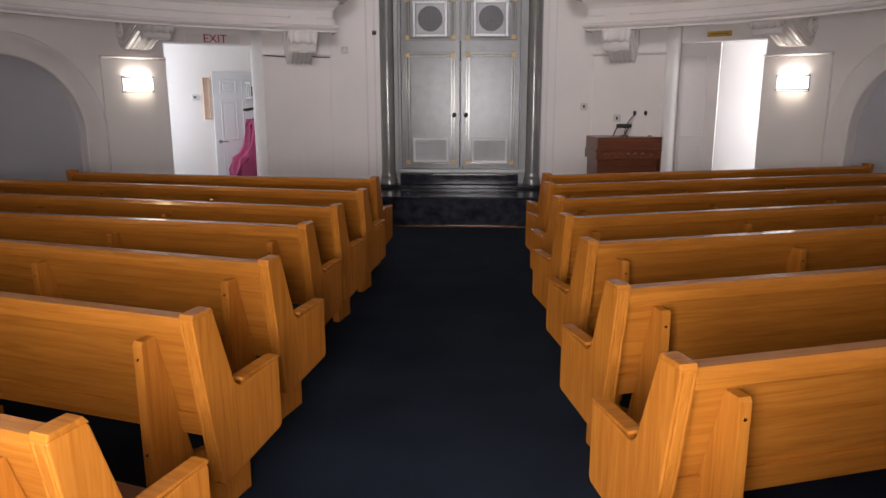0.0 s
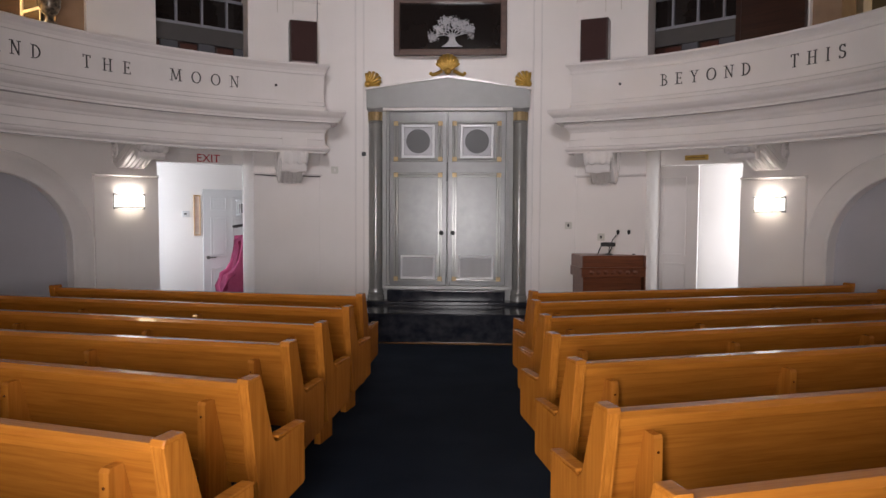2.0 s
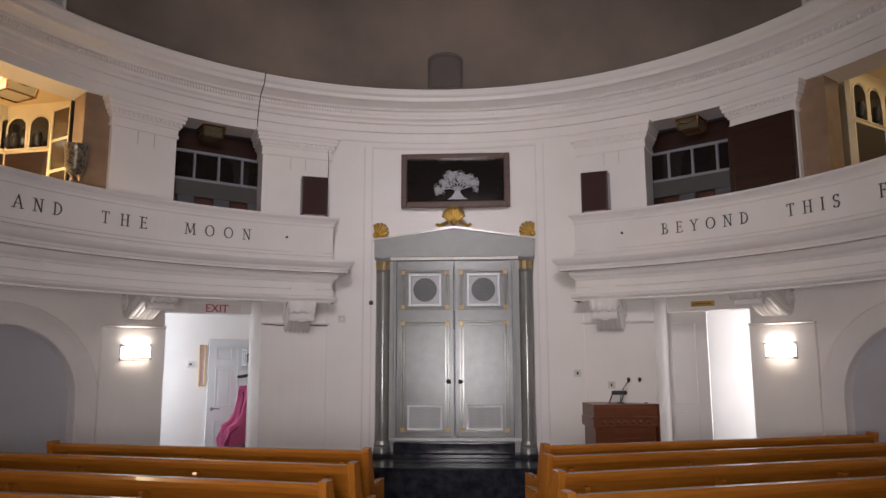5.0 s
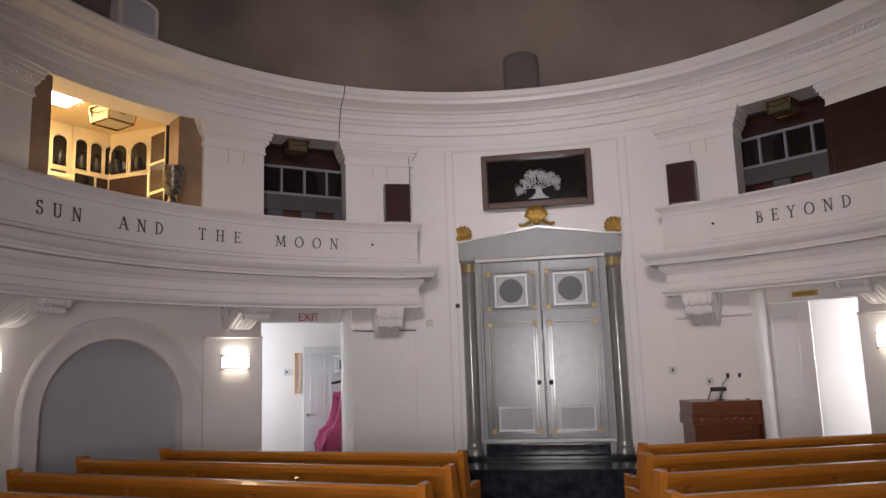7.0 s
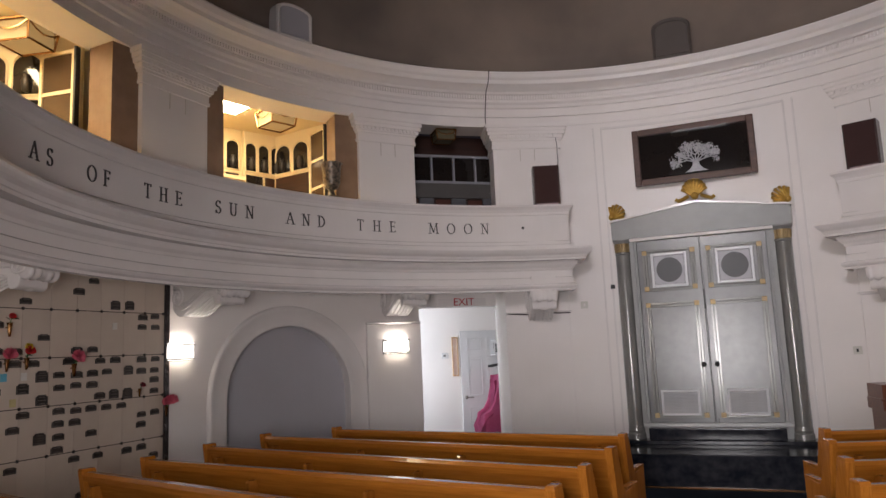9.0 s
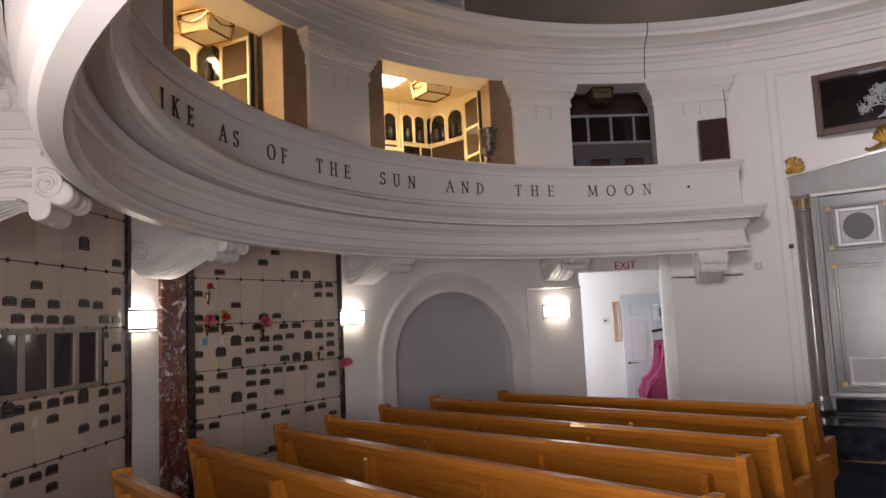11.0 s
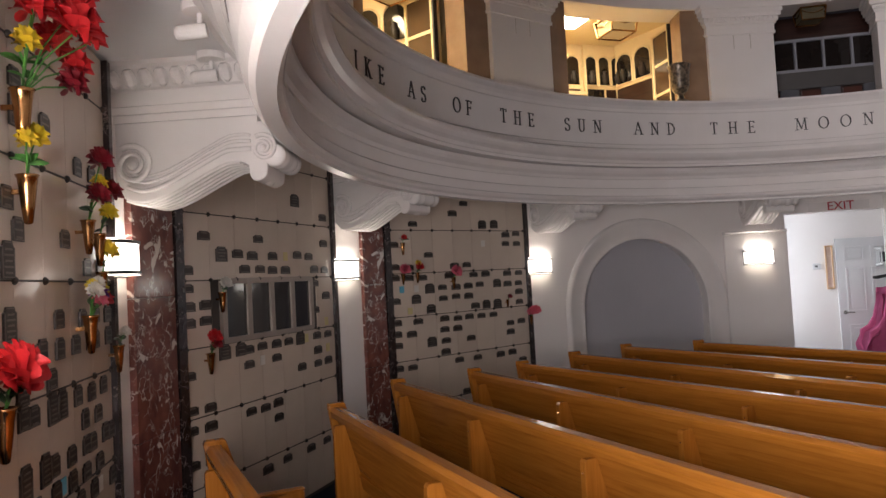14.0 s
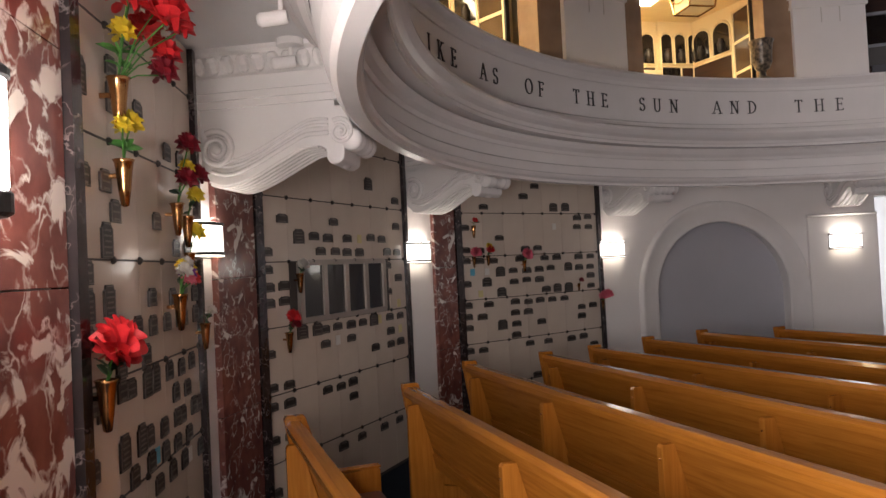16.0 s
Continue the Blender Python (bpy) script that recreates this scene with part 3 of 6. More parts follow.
def pew(inner, outer, label, direction):
    """A pew from its aisle end to its outer end; direction 1 runs to +x, -1 to -x."""
    a, b = Vector((*inner, 0)), Vector((*outer, 0))
    length = (b - a).length
    d = (b - a).normalized()
    left = a if direction > 0 else b
    ax = d if direction > 0 else -d
    rz = math.degrees(math.atan2(ax.y, ax.x))
    p = thing("pew", pose(left.x, left.y, 0, 0, 0, rz), label, "pew", "rows of pews")
    for x in (0.0, length):
        x0 = x if x == 0 else x - 0.06
        inset = x0 + 0.10 if (x == 0) else x0 - 0.10
        for name, bm, mt in (*[("end_board", prism(bmesh.new(), pew_end_outline(), "x", x0 + e, x0 + f, 0.005), OAK_UP) for e, f in ((0.0, 0.014), (0.014, 0.046), (0.046, 0.06))],
                             ("end_cap", prism(bmesh.new(), [(-0.057, 0.912), (-0.049, 0.934), (0.053, 0.934), (0.070, 0.912)], "x", x0 - 0.001, x0 + 0.061, 0.006), OAK),
                             ("arm_cap", boxed(x0 - 0.001, 0.215, 0.579, x0 + 0.061, 0.488, 0.594, bevel=0.005), OAK),
                             ("foot", boxed(inset + 0.005, 0.15, 0.0, inset + 0.055, 0.38, 0.376, bevel=0.006), OAK_UP)):
            part(name, bm, mt, p)
    x0, x1 = 0.06, length - 0.06
    part("back_panel", prism(bmesh.new(), [(-0.018, 0.88), (0.008, 0.88), (0.138, 0.43), (0.112, 0.43)], "x", x0, x1), OAK, p)
    part("top_rail", prism(bmesh.new(), [(-0.045, 0.845), (-0.05, 0.885), (-0.03, 0.91), (0.03, 0.91), (0.045, 0.88), (0.03, 0.845)], "x", x0, x1, 0.006), OAK, p)
    part("bottom_rail", prism(bmesh.new(), [(0.082, 0.475), (0.12, 0.475), (0.14, 0.375), (0.104, 0.375)], "x", x0, x1, 0.004), OAK, p)
    part("seat", boxed(x0, 0.11, 0.375, x1, 0.465, 0.41, bevel=0.01), OAK, p)
    part("cushion", boxed(x0 + 0.01, 0.13, 0.41, x1 - 0.01, 0.475, 0.455, bevel=0.018), CUSHION, p, "brown vinyl seat pad")
    n = max(2, round((length - 0.7) / 1.25) + 1)
    for k in range(n):
        x = 0.22 + (length - 0.46) * k / (n - 1)
        br = part("brace", prism(bmesh.new(), [(-0.075, 0.80), (-0.065, 0.815), (0.0, 0.815), (0.16, 0.25), (0.30, 0.22), (0.30, 0.0), (-0.075, 0.0)], "x", x - 0.022, x + 0.022, 0.004), OAK_UP, p)
        for z in (0.745, 0.36):
            bm = bmesh.new()
            bmesh.ops.create_icosphere(bm, subdivisions=1, radius=0.007, matrix=Matrix.Translation((x, -0.075, z)))
            part("screw", bm, BRASS, br)
    return p


LEFT_ROWS = [(-2.09, 0.45, -5.16, 1.31), (-2.10, 1.31, -5.58, 2.36), (-2.13, 2.21, -6.14, 3.32), (-2.12, 3.07, -6.03, 4.10), (-2.18, 4.01, -6.0, 4.70), (-2.14, 4.73, -6.02, 5.51), (-2.10, 5.56, -5.94, 6.30), (-2.13, 6.42, -5.42, 6.90)]
for ix, y, ox, oy in LEFT_ROWS:
    pew((ix, y), (ox, oy), "golden oak pew with a slanted back and brown seat pad", -1)
RIGHT_ROWS = [(-0.56, 0.95, 2.2, 1.86), (-0.571, 1.835, 2.6, 2.87), (-0.597, 2.70, 2.9, 3.84), (-0.595, 3.60, 3.1, 4.80), (-0.63, 4.40, 3.1, 5.62), (-0.60, 5.21, 3.1, 6.42), (-0.60, 6.08, 3.1, 7.24), (-0.56, 6.80, 3.1, 7.92)]
for ix, y, ox, oy in RIGHT_ROWS:
    pew((ix + 0.02, y), (ox + 0.02, oy), "golden oak pew with a slanted back and brown seat pad", 1)


# ---- the ark ----
ARK = FRONT - 0.14
AZ = 0.385
structure(link("stage_plinth", boxed(-2.85, 9.72, 0.385, -0.2, 10.25, 0.4345, bevel=0.006), GRANITE), "polished black stone plinth under the ark", "plinth")
ark = thing("ark", nearer(0.963) @ pose(CX, ARK, AZ), "tall silver-painted ark with double doors, gilt trim and a pediment", "ark")


def az(z):
    return z - AZ


ah = 1.17
part("back_frame", boxed(-ah, 0.03, 0.0, ah, 0.138, az(3.2)), ARKGREY, ark)
for s in (-1, 1):
    xc = s * (ah - 0.11)
    bm = bmesh.new()
    seg = 28
    rows = []
    for z in (az(0.55), az(3.02)):
        rows.append([bm.verts.new((xc + 0.098 * math.cos(2 * math.pi * k / seg), 0.02 + 0.098 * math.sin(2 * math.pi * k / seg), z)) for k in range(seg)])
    for k in range(seg):
        bm.faces.new((rows[0][k], rows[0][(k + 1) % seg], rows[1][(k + 1) % seg], rows[1][k]))
    part("column", bm, ARKDARK, ark, smooth=True)
    part("column_base", turned([(0.125, az(0.385)), (0.125, az(0.45)), (0.11, az(0.47)), (0.118, az(0.5)), (0.1, az(0.55))], 24, at=(xc, 0.02, 0)), ARKDARK, ark)
    bm = turned([(0.095, az(3.02)), (0.10, az(3.03)), (0.10, az(3.15))], 24, at=(xc, 0.02, 0))
    part("abacus", turned([(0.10, az(3.15)), (0.112, az(3.16)), (0.118, az(3.175)), (0.135, az(3.19)), (0.135, az(3.213))], 24, at=(xc, 0.02, 0)), ARKGREY, ark)
    part("collar", turned([(0.10, az(2.985)), (0.112, az(2.995)), (0.112, az(3.01)), (0.10, az(3.025))], 24, at=(xc, 0.02, 0)), ARKDARK, ark)
    cap = part("capital", bm, GILT_WORN, ark, "gilt fluted capital")
    for k in range(12):
        q = 2 * math.pi * k / 12
        part("flute", tube([(xc + 0.1 * math.cos(q), 0.02 + 0.1 * math.sin(q), az(3.035)), (xc + 0.105 * math.cos(q), 0.02 + 0.105 * math.sin(q), az(3.145))], 0.013, None, 6), GILT_WORN, cap)
    bm = bmesh.new()
    box(bm, s * 0.93 - 0.03, -0.01, 0.17, s * 0.93 + 0.03, 0.04, az(3.2))
    box(bm, s * 0.875 - 0.015, -0.025, 0.17, s * 0.875 + 0.015, 0.04, az(3.17))
    part("jamb", bm, ARKGREY, ark)
part("lintel", boxed(-0.95, -0.06, az(3.165), 0.95, 0.03, az(3.213), bevel=0.012), GLOSSPAINT, ark, "glossy white lintel bar")
ped = [(-ah - 0.02, az(3.215)), (ah + 0.02, az(3.215)), (ah + 0.02, az(3.47)), (0.0, az(3.64)), (-ah - 0.02, az(3.47))]
part("pediment", prism(bmesh.new(), ped, "y", -0.06, 0.138), ARKGREY, ark)
bm = bmesh.new()
for s in (-1, 1):
    prism(bm, [(s * (ah + 0.04), az(3.465)), (s * (ah + 0.04), az(3.495)), (0.0, az(3.67)), (0.0, az(3.64))], "y", -0.09, 0.138)
part("raking_cornice", bm, GLOSSPAINT, ark)


def anthemion(cx, z, r, spread, parent, n=7):
    """A gilt fan of petals."""
    bm = bmesh.new()
    bmesh.ops.create_uvsphere(bm, u_segments=12, v_segments=8, radius=r * 0.2, matrix=Matrix.Translation((cx, -0.075, z + r * 0.12)))
    fan = part("gilt_fan", bm, GOLD, parent, "gilt fan ornament", True)
    for k in range(n):
        q = spread[0] + (spread[1] - spread[0]) * k / (n - 1)
        length = r * (0.78 + 0.22 * math.sin(math.pi * k / (n - 1)))
        part("petal", tube([(cx + length * f * math.cos(q), -0.07 - 0.02 * math.sin(math.pi * f), z + length * f * math.sin(q)) for f in (0.1, 0.45, 0.8, 1.0)], r * 0.055, None, 7, 2.1), GOLD, fan, smooth=True)


anthemion(0.0, az(3.70), 0.27, (radians(42), radians(138)), ark, 9)
for s in (-1, 1):
    part("gilt_scroll", tube([(s * 0.08, -0.06, az(3.74)), (s * 0.16, -0.06, az(3.70)), (s * 0.22, -0.06, az(3.68)), (s * 0.26, -0.06, az(3.71))], 0.025, seg=8), GOLD, ark)
anthemion(-ah + 0.0, az(3.52), 0.23, (radians(5), radians(95)), ark)
anthemion(ah, az(3.52), 0.23, (radians(85), radians(175)), ark)
part("threshold", boxed(-0.87, -0.20, 0.0, 0.85, 0.03, 0.165, bevel=0.02), GRANITE, ark, "black stone kneeling step")
part("door_sill", boxed(-0.95, -0.06, 0.165, 0.95, 0.03, 0.215, bevel=0.006), SILVER_DULL, ark)
DT, DB = az(3.16), az(0.60)
GRILLE = mat("grille_grey", (0.09, 0.09, 0.095), 0.4, 0.3)
for s in (-1, 1):
    lo, hi = (-0.855, -0.008) if s < 0 else (0.008, 0.855)
    door = part("door", boxed(lo, -0.005, DB, hi, 0.03, DT, bevel=0.005), DOOR_SILVER, ark)
    c = (lo + hi) / 2
    w = 0.29
    # gilt-edged mouldings of the upper and lower panels
    for z0, z1 in ((az(2.43), az(3.02)), (az(0.665), az(2.27))):
        bm = bmesh.new()
        for x0, x1, y0, y1 in ((c - w - 0.07, c - w - 0.038, z0, z1), (c - w - 0.034, c - w, z0 + 0.036, z1 - 0.036), (c + w, c + w + 0.034, z0 + 0.036, z1 - 0.036), (c + w + 0.038, c + w + 0.07, z0, z1), (c - w - 0.036, c + w + 0.036, z0, z0 + 0.032), (c - w, c + w, z0 + 0.036, z0 + 0.07), (c - w - 0.036, c + w + 0.036, z1 - 0.032, z1), (c - w, c + w, z1 - 0.07, z1 - 0.036)):
            box(bm, x0, -0.022, y0, x1, -0.004, y1, bevel=0.006)
        part("panel_moulding", bm, ARKDARK, door)
        for x in (c - w - 0.036, c + w + 0.036):
            for z in (z0 + 0.036, z1 - 0.036):
                part("gilt_corner", boxed(x - 0.034, -0.028, z - 0.034, x + 0.034, -0.006, z + 0.034, bevel=0.009), GILT_WORN, door, "gilt corner block")
    # round grille
    zc = az(2.725)
    bm = bmesh.new()
    for x0, x1, y0, y1 in ((c - 0.245, c - 0.205, zc - 0.245, zc + 0.245), (c + 0.205, c + 0.245, zc - 0.245, zc + 0.245), (c - 0.205, c + 0.205, zc - 0.245, zc - 0.205), (c - 0.205, c + 0.205, zc + 0.205, zc + 0.245)):
        box(bm, x0, -0.03, y0, x1, -0.004, y1, bevel=0.008)
    part("grille_frame", bm, mat("bright_aluminium", (0.42, 0.42, 0.43), 0.35, 0.5), door, "bright metal grille frame")
    part("grille_plate", boxed(c - 0.2, -0.012, zc - 0.2, c + 0.2, -0.005, zc + 0.2), mat("grey_plate", (0.30, 0.30, 0.31), 0.45, 0.3), door)
    m = Matrix.Translation((c, -0.015, zc)) @ Matrix.Rotation(radians(90), 4, "X")
    bm = bmesh.new()
    bmesh.ops.create_cone(bm, cap_ends=True, segments=36, radius1=0.175, radius2=0.175, depth=0.01, matrix=m)
    part("grille_hole", bm, BLACK, door)
    for k in range(-8, 9):
        x = k * 0.02
        h = math.sqrt(max(0, 0.172 ** 2 - x * x))
        if h > 0.01:
            part("grille_bar", boxed(c + x - 0.0014, -0.026, zc - h, c + x + 0.0014, -0.022, zc + h), GRILLE, door)
            part("grille_bar", boxed(c - h, -0.0215, zc + x - 0.0014, c + h, -0.0195, zc + x + 0.0014), GRILLE, door)
    # louvre
    z0, z1 = az(0.70), az(1.05)
    bm = bmesh.new()
    for x0, x1, y0, y1 in ((c - 0.255, c - 0.225, z0, z1), (c + 0.225, c + 0.255, z0, z1), (c - 0.225, c + 0.225, z0, z0 + 0.03), (c - 0.225, c + 0.225, z1 - 0.03, z1)):
        box(bm, x0, -0.03, y0, x1, -0.004, y1, bevel=0.004)
    vent = part("vent", bm, mat("vent_metal", (0.62, 0.62, 0.63), 0.45, 0.0), door, "grey metal louvred vent")
    bm = bmesh.new()
    prism(bm, [(-0.005, 0.0), (-0.022, -0.014), (-0.024, -0.011), (-0.007, 0.004)], "x", c - 0.225, c + 0.225)
    slat = None
    for k in range(15):
        if slat is None:
            slat = part("slat", bm, vent.data.materials[0], vent)
            slat.matrix_basis = Matrix.Translation((0, 0, z0 + 0.045))
        else:
            share("slat", slat, Matrix.Translation((0, 0, z0 + 0.045 + k * 0.0187)), vent)
    part("knob", turned([(0.02, 0), (0.02, 0.01), (0.012, 0.02), (0.012, 0.04), (0.03, 0.05), (0.034, 0.065), (0.025, 0.078), (0.005, 0.082)], 16), BLACK, door, "dark round door knob", True).matrix_basis = Matrix.Translation((s * 0.085, -0.006, az(1.385))) @ Matrix.Rotation(radians(90), 4, "X")
part("hinge_bar", boxed(-0.012, -0.03, az(2.14), 0.008, -0.004, az(2.42), bevel=0.003), BLACK, ark, "dark bolt on the door edge")
part("floor_bolt", boxed(0.03, -0.02, az(0.6), 0.05, -0.004, az(0.66)), BLACK, ark)

# framed glass over the ark
pic = thing("framed_glass_panel", nearer(0.965) @ pose(-1.475, FRONT, 0.04), "dark wood framed black glass panel etched with a white tree", "picture")
px0, px1, pz0, pz1 = -0.83, 0.83, 3.95, 4.79
bm = bmesh.new()
for x0, x1, z0, z1 in ((px0, px0 + 0.09, pz0, pz1), (px1 - 0.09, px1, pz0, pz1), (px0 + 0.09, px1 - 0.09, pz0, pz0 + 0.09), (px0 + 0.09, px1 - 0.09, pz1 - 0.09, pz1)):
    box(bm, x0, -0.09, z0, x1, 0.0, z1, bevel=0.012)
part("frame", bm, wood("walnut_frame", (0.05, 0.02, 0.012), (0.10, 0.042, 0.025), 0.5), pic)
part("pane", boxed(px0 + 0.085, -0.03, pz0 + 0.085, px1 - 0.085, -0.015, pz1 - 0.085), GLASS_DARK, pic)
rnd = random.Random(4)
bm = bmesh.new()
def bough(p, ang, ln, lev):
    q = (p[0] + ln * math.cos(ang), p[1] + ln * math.sin(ang) * 0.82)
    tube([(p[0], -0.034, p[1]), (q[0], -0.034, q[1])], 0.003 * (5 - lev), bm, 5, 0.7)
    if lev < 4:
        for k in range(4 if lev < 2 else 3):
            bough(q, ang + rnd.uniform(-1.0, 1.0), ln * rnd.uniform(0.55, 0.85), lev + 1)
    else:
        for k in range(4):
            w = rnd.uniform(0.004, 0.011)
            bmesh.ops.create_icosphere(bm, subdivisions=1, radius=w, matrix=Matrix.Translation((q[0] + rnd.uniform(-0.035, 0.035), -0.034, q[1] + rnd.uniform(-0.03, 0.03))) @ Matrix.Diagonal((1, 0.3, 1, 1)))
for q in (1.57, 0.75, 2.4, 1.15, 2.0, 0.35, 2.8):
    bough((0.03, pz0 + 0.27), q, 0.125, 1)
prism(bm, [(-0.13, pz0 + 0.13), (0.19, pz0 + 0.13), (0.13, pz0 + 0.16), (0.08, pz0 + 0.22), (0.07, pz0 + 0.30), (-0.01, pz0 + 0.30), (-0.02, pz0 + 0.22), (-0.07, pz0 + 0.16)], "y", -0.036, -0.031)
part("etched_tree", bm, ETCHED, pic, "white etched tree")

# loudspeakers on the balcony ends
def loudspeaker(a, turn):
    m = Matrix.Translation(cyl(a, RAIL, 4.80)) @ Matrix.Rotation(radians(turn), 4, "Z")
    s = thing("loudspeaker", m, "dark brown loudspeaker standing on the balcony end", "loudspeaker", "loudspeakers")
    part("cabinet", boxed(-0.185, -0.01, 0.0, 0.185, 0.28, 0.60, bevel=0.008), DARK_WOOD, s)
    part("cloth", boxed(-0.165, -0.024, 0.06, 0.165, -0.008, 0.585, bevel=0.004), mat("speaker_cloth", (0.045, 0.018, 0.016), 0.9, bump=0.3, bump_scale=400), s)
    part("label_plate", boxed(-0.15, -0.02, 0.012, 0.15, -0.011, 0.05), mat("plate_pink", (0.35, 0.24, 0.25), 0.5), s)
loudspeaker(113.7, 20)
loudspeaker(65.7, -20)


# ---- scroll brackets under the balcony ----
def flowing(pts, n=4):
    """A smooth curve through the points."""
    q = [pts[0]] + list(pts) + [pts[-1]]
    out = []
    for k in range(1, len(q) - 2):
        for i in range(n):
            f = i / n
            out.append(tuple(0.5 * (2 * b + (c - a) * f + (2 * a - 5 * b + 4 * c - d) * f * f + (3 * b - a - 3 * c + d) * f ** 3) for a, b, c, d in zip(q[k - 1], q[k], q[k + 1], q[k + 2])))
    return out + [pts[-1]]


def scroll_bracket(a):
    b = thing("scroll_bracket", facing(a, RW, 0.0), "white painted plaster scroll bracket carrying the balcony", "bracket", "balcony brackets")
    w = 0.17
    under = [(0.0, 2.33), (-0.05, 2.275), (-0.13, 2.25), (-0.22, 2.262), (-0.32, 2.30), (-0.42, 2.35), (-0.52, 2.40), (-0.61, 2.44), (-0.69, 2.445), (-0.74, 2.42)]
    hook = [(-0.745, 2.37), (-0.765, 2.34), (-0.80, 2.335), (-0.835, 2.355), (-0.845, 2.39), (-0.85, 2.47), (-0.88, 2.52), (-0.88, 2.66), (0.0, 2.66)]
    part("body", prism(bmesh.new(), flowing(under + hook[:6]) + hook[6:], "x", -w, w, 0.012), GLOSSPAINT, b, smooth=False)
    for d, z0, z1 in ((0.0, 2.64, 2.69), (0.02, 2.69, 2.73), (0.045, 2.73, 2.77), (0.06, 2.77, 2.83), (0.03, 2.83, CEIL)):
        part("beam_moulding", boxed(-w - d, -0.80 - d, z0, w + d, 0.0, z1), GLOSSPAINT, b)
    for s in (-1, 1):
        x = s * (w + 0.004)
        bm = bmesh.new()
        for off, r in ((0.055, 0.013), (0.10, 0.010), (0.135, 0.009)):
            tube([(x, y - off * 0.25, z + off + 0.01) for y, z in flowing(under[1:9], 3)] + [(x, -0.76, 2.462 + off * 0.9)], r, bm, 6)
        part("side_ridge", bm, GLOSSPAINT, b, smooth=True)
        for cy, cz, r0, turns, g in ((-0.10, 2.46, 0.11, 2.1, 0.019), (-0.83, 2.51, 0.075, 1.8, 0.013)):
            bm = bmesh.new()
            pts = []
            for k in range(34):
                f = k / 33
                q = turns * 2 * math.pi * f + 1.0
                r = r0 * (1 - 0.85 * f)
                pts.append((x + s * 0.006, cy + r * math.cos(q), cz + r * math.sin(q)))
            tube(pts, g, bm, 6, 0.6)
            bmesh.ops.create_uvsphere(bm, u_segments=10, v_segments=6, radius=r0 * 0.26, matrix=Matrix.Translation((x, cy, cz)))
            part("volute", bm, GLOSSPAINT, b, smooth=True)
    # the turned roll across the front
    prof = [(0.02, -0.235), (0.06, -0.23), (0.075, -0.20), (0.062, -0.17), (0.05, -0.155), (0.066, -0.13), (0.075, -0.09), (0.062, -0.05), (0.052, -0.03), (0.07, 0.0), (0.052, 0.03), (0.062, 0.05), (0.075, 0.09), (0.066, 0.13), (0.05, 0.155), (0.062, 0.17), (0.075, 0.20), (0.06, 0.23), (0.02, 0.235)]
    roll = part("roll", turned(prof, 16), GLOSSPAINT, b, "turned roll across the bracket front", True)
    roll.matrix_basis = Matrix.Translation((0, -0.885, 2.468)) @ Matrix.Rotation(radians(90), 4, "Y") @ Matrix.Diagonal((0.88, 0.88, 0.76, 1))
    bm = bmesh.new()
    bmesh.ops.create_uvsphere(bm, u_segments=18, v_segments=10, radius=1.0, matrix=Matrix.Translation((0, -0.80, 2.41)) @ Matrix.Diagonal((0.12, 0.04, 0.085, 1)))
    part("leaf_drop", bm, GLOSSPAINT, b, "hanging rounded leaf", True)
    for x in (-0.15, -0.09, -0.03, 0.03, 0.09, 0.15):
        part("flute", tube([(x, y, z - 0.004) for y, z in flowing(under[1:9], 3)], 0.010, seg=6), GLOSSPAINT, b, smooth=True)
    for s in (-1, 1):
        part("cove", prism(bmesh.new(), [(s * (w + 0.03), CEIL), (s * (w + 0.13), CEIL), (s * (w + 0.13), CEIL - 0.025), (s * (w + 0.10), CEIL - 0.04), (s * (w + 0.05), CEIL - 0.13), (s * (w + 0.03), CEIL - 0.14)], "y", -0.80, 0.0), GLOSSPAINT, b)
        for k in range(9):
            o = new("egg", EGG)
            o.parent = b
            o.matrix_basis = Matrix.Translation((s * (w + 0.085), -0.05 - k * 0.088, CEIL - 0.085)) @ Matrix.Rotation(radians(35 * s), 4, "Y")
    return b


EGG = bpy.data.meshes.new("egg")
bm = turned([(0.008, -0.055), (0.03, -0.035), (0.038, 0.0), (0.034, 0.03), (0.02, 0.048)], 8)
bm.to_mesh(EGG)
bm.free()
EGG.materials.append(GLOSSPAINT)
first = scroll_bracket(137.0)
squat = Matrix.Translation((0, 0, 2.6)) @ Matrix.Diagonal((1, 0.5, 1.42, 1)) @ Matrix.Translation((0, 0, -2.6))
for a in (115.6, 64.4):
    copy_thing(first, facing(a, 5.1, 0.0) @ squat)
for a in (167.3, 196.9, 225.6, 43.0, 12.7, 342.0):
    copy_thing(first, facing(a, RW, 0.0))


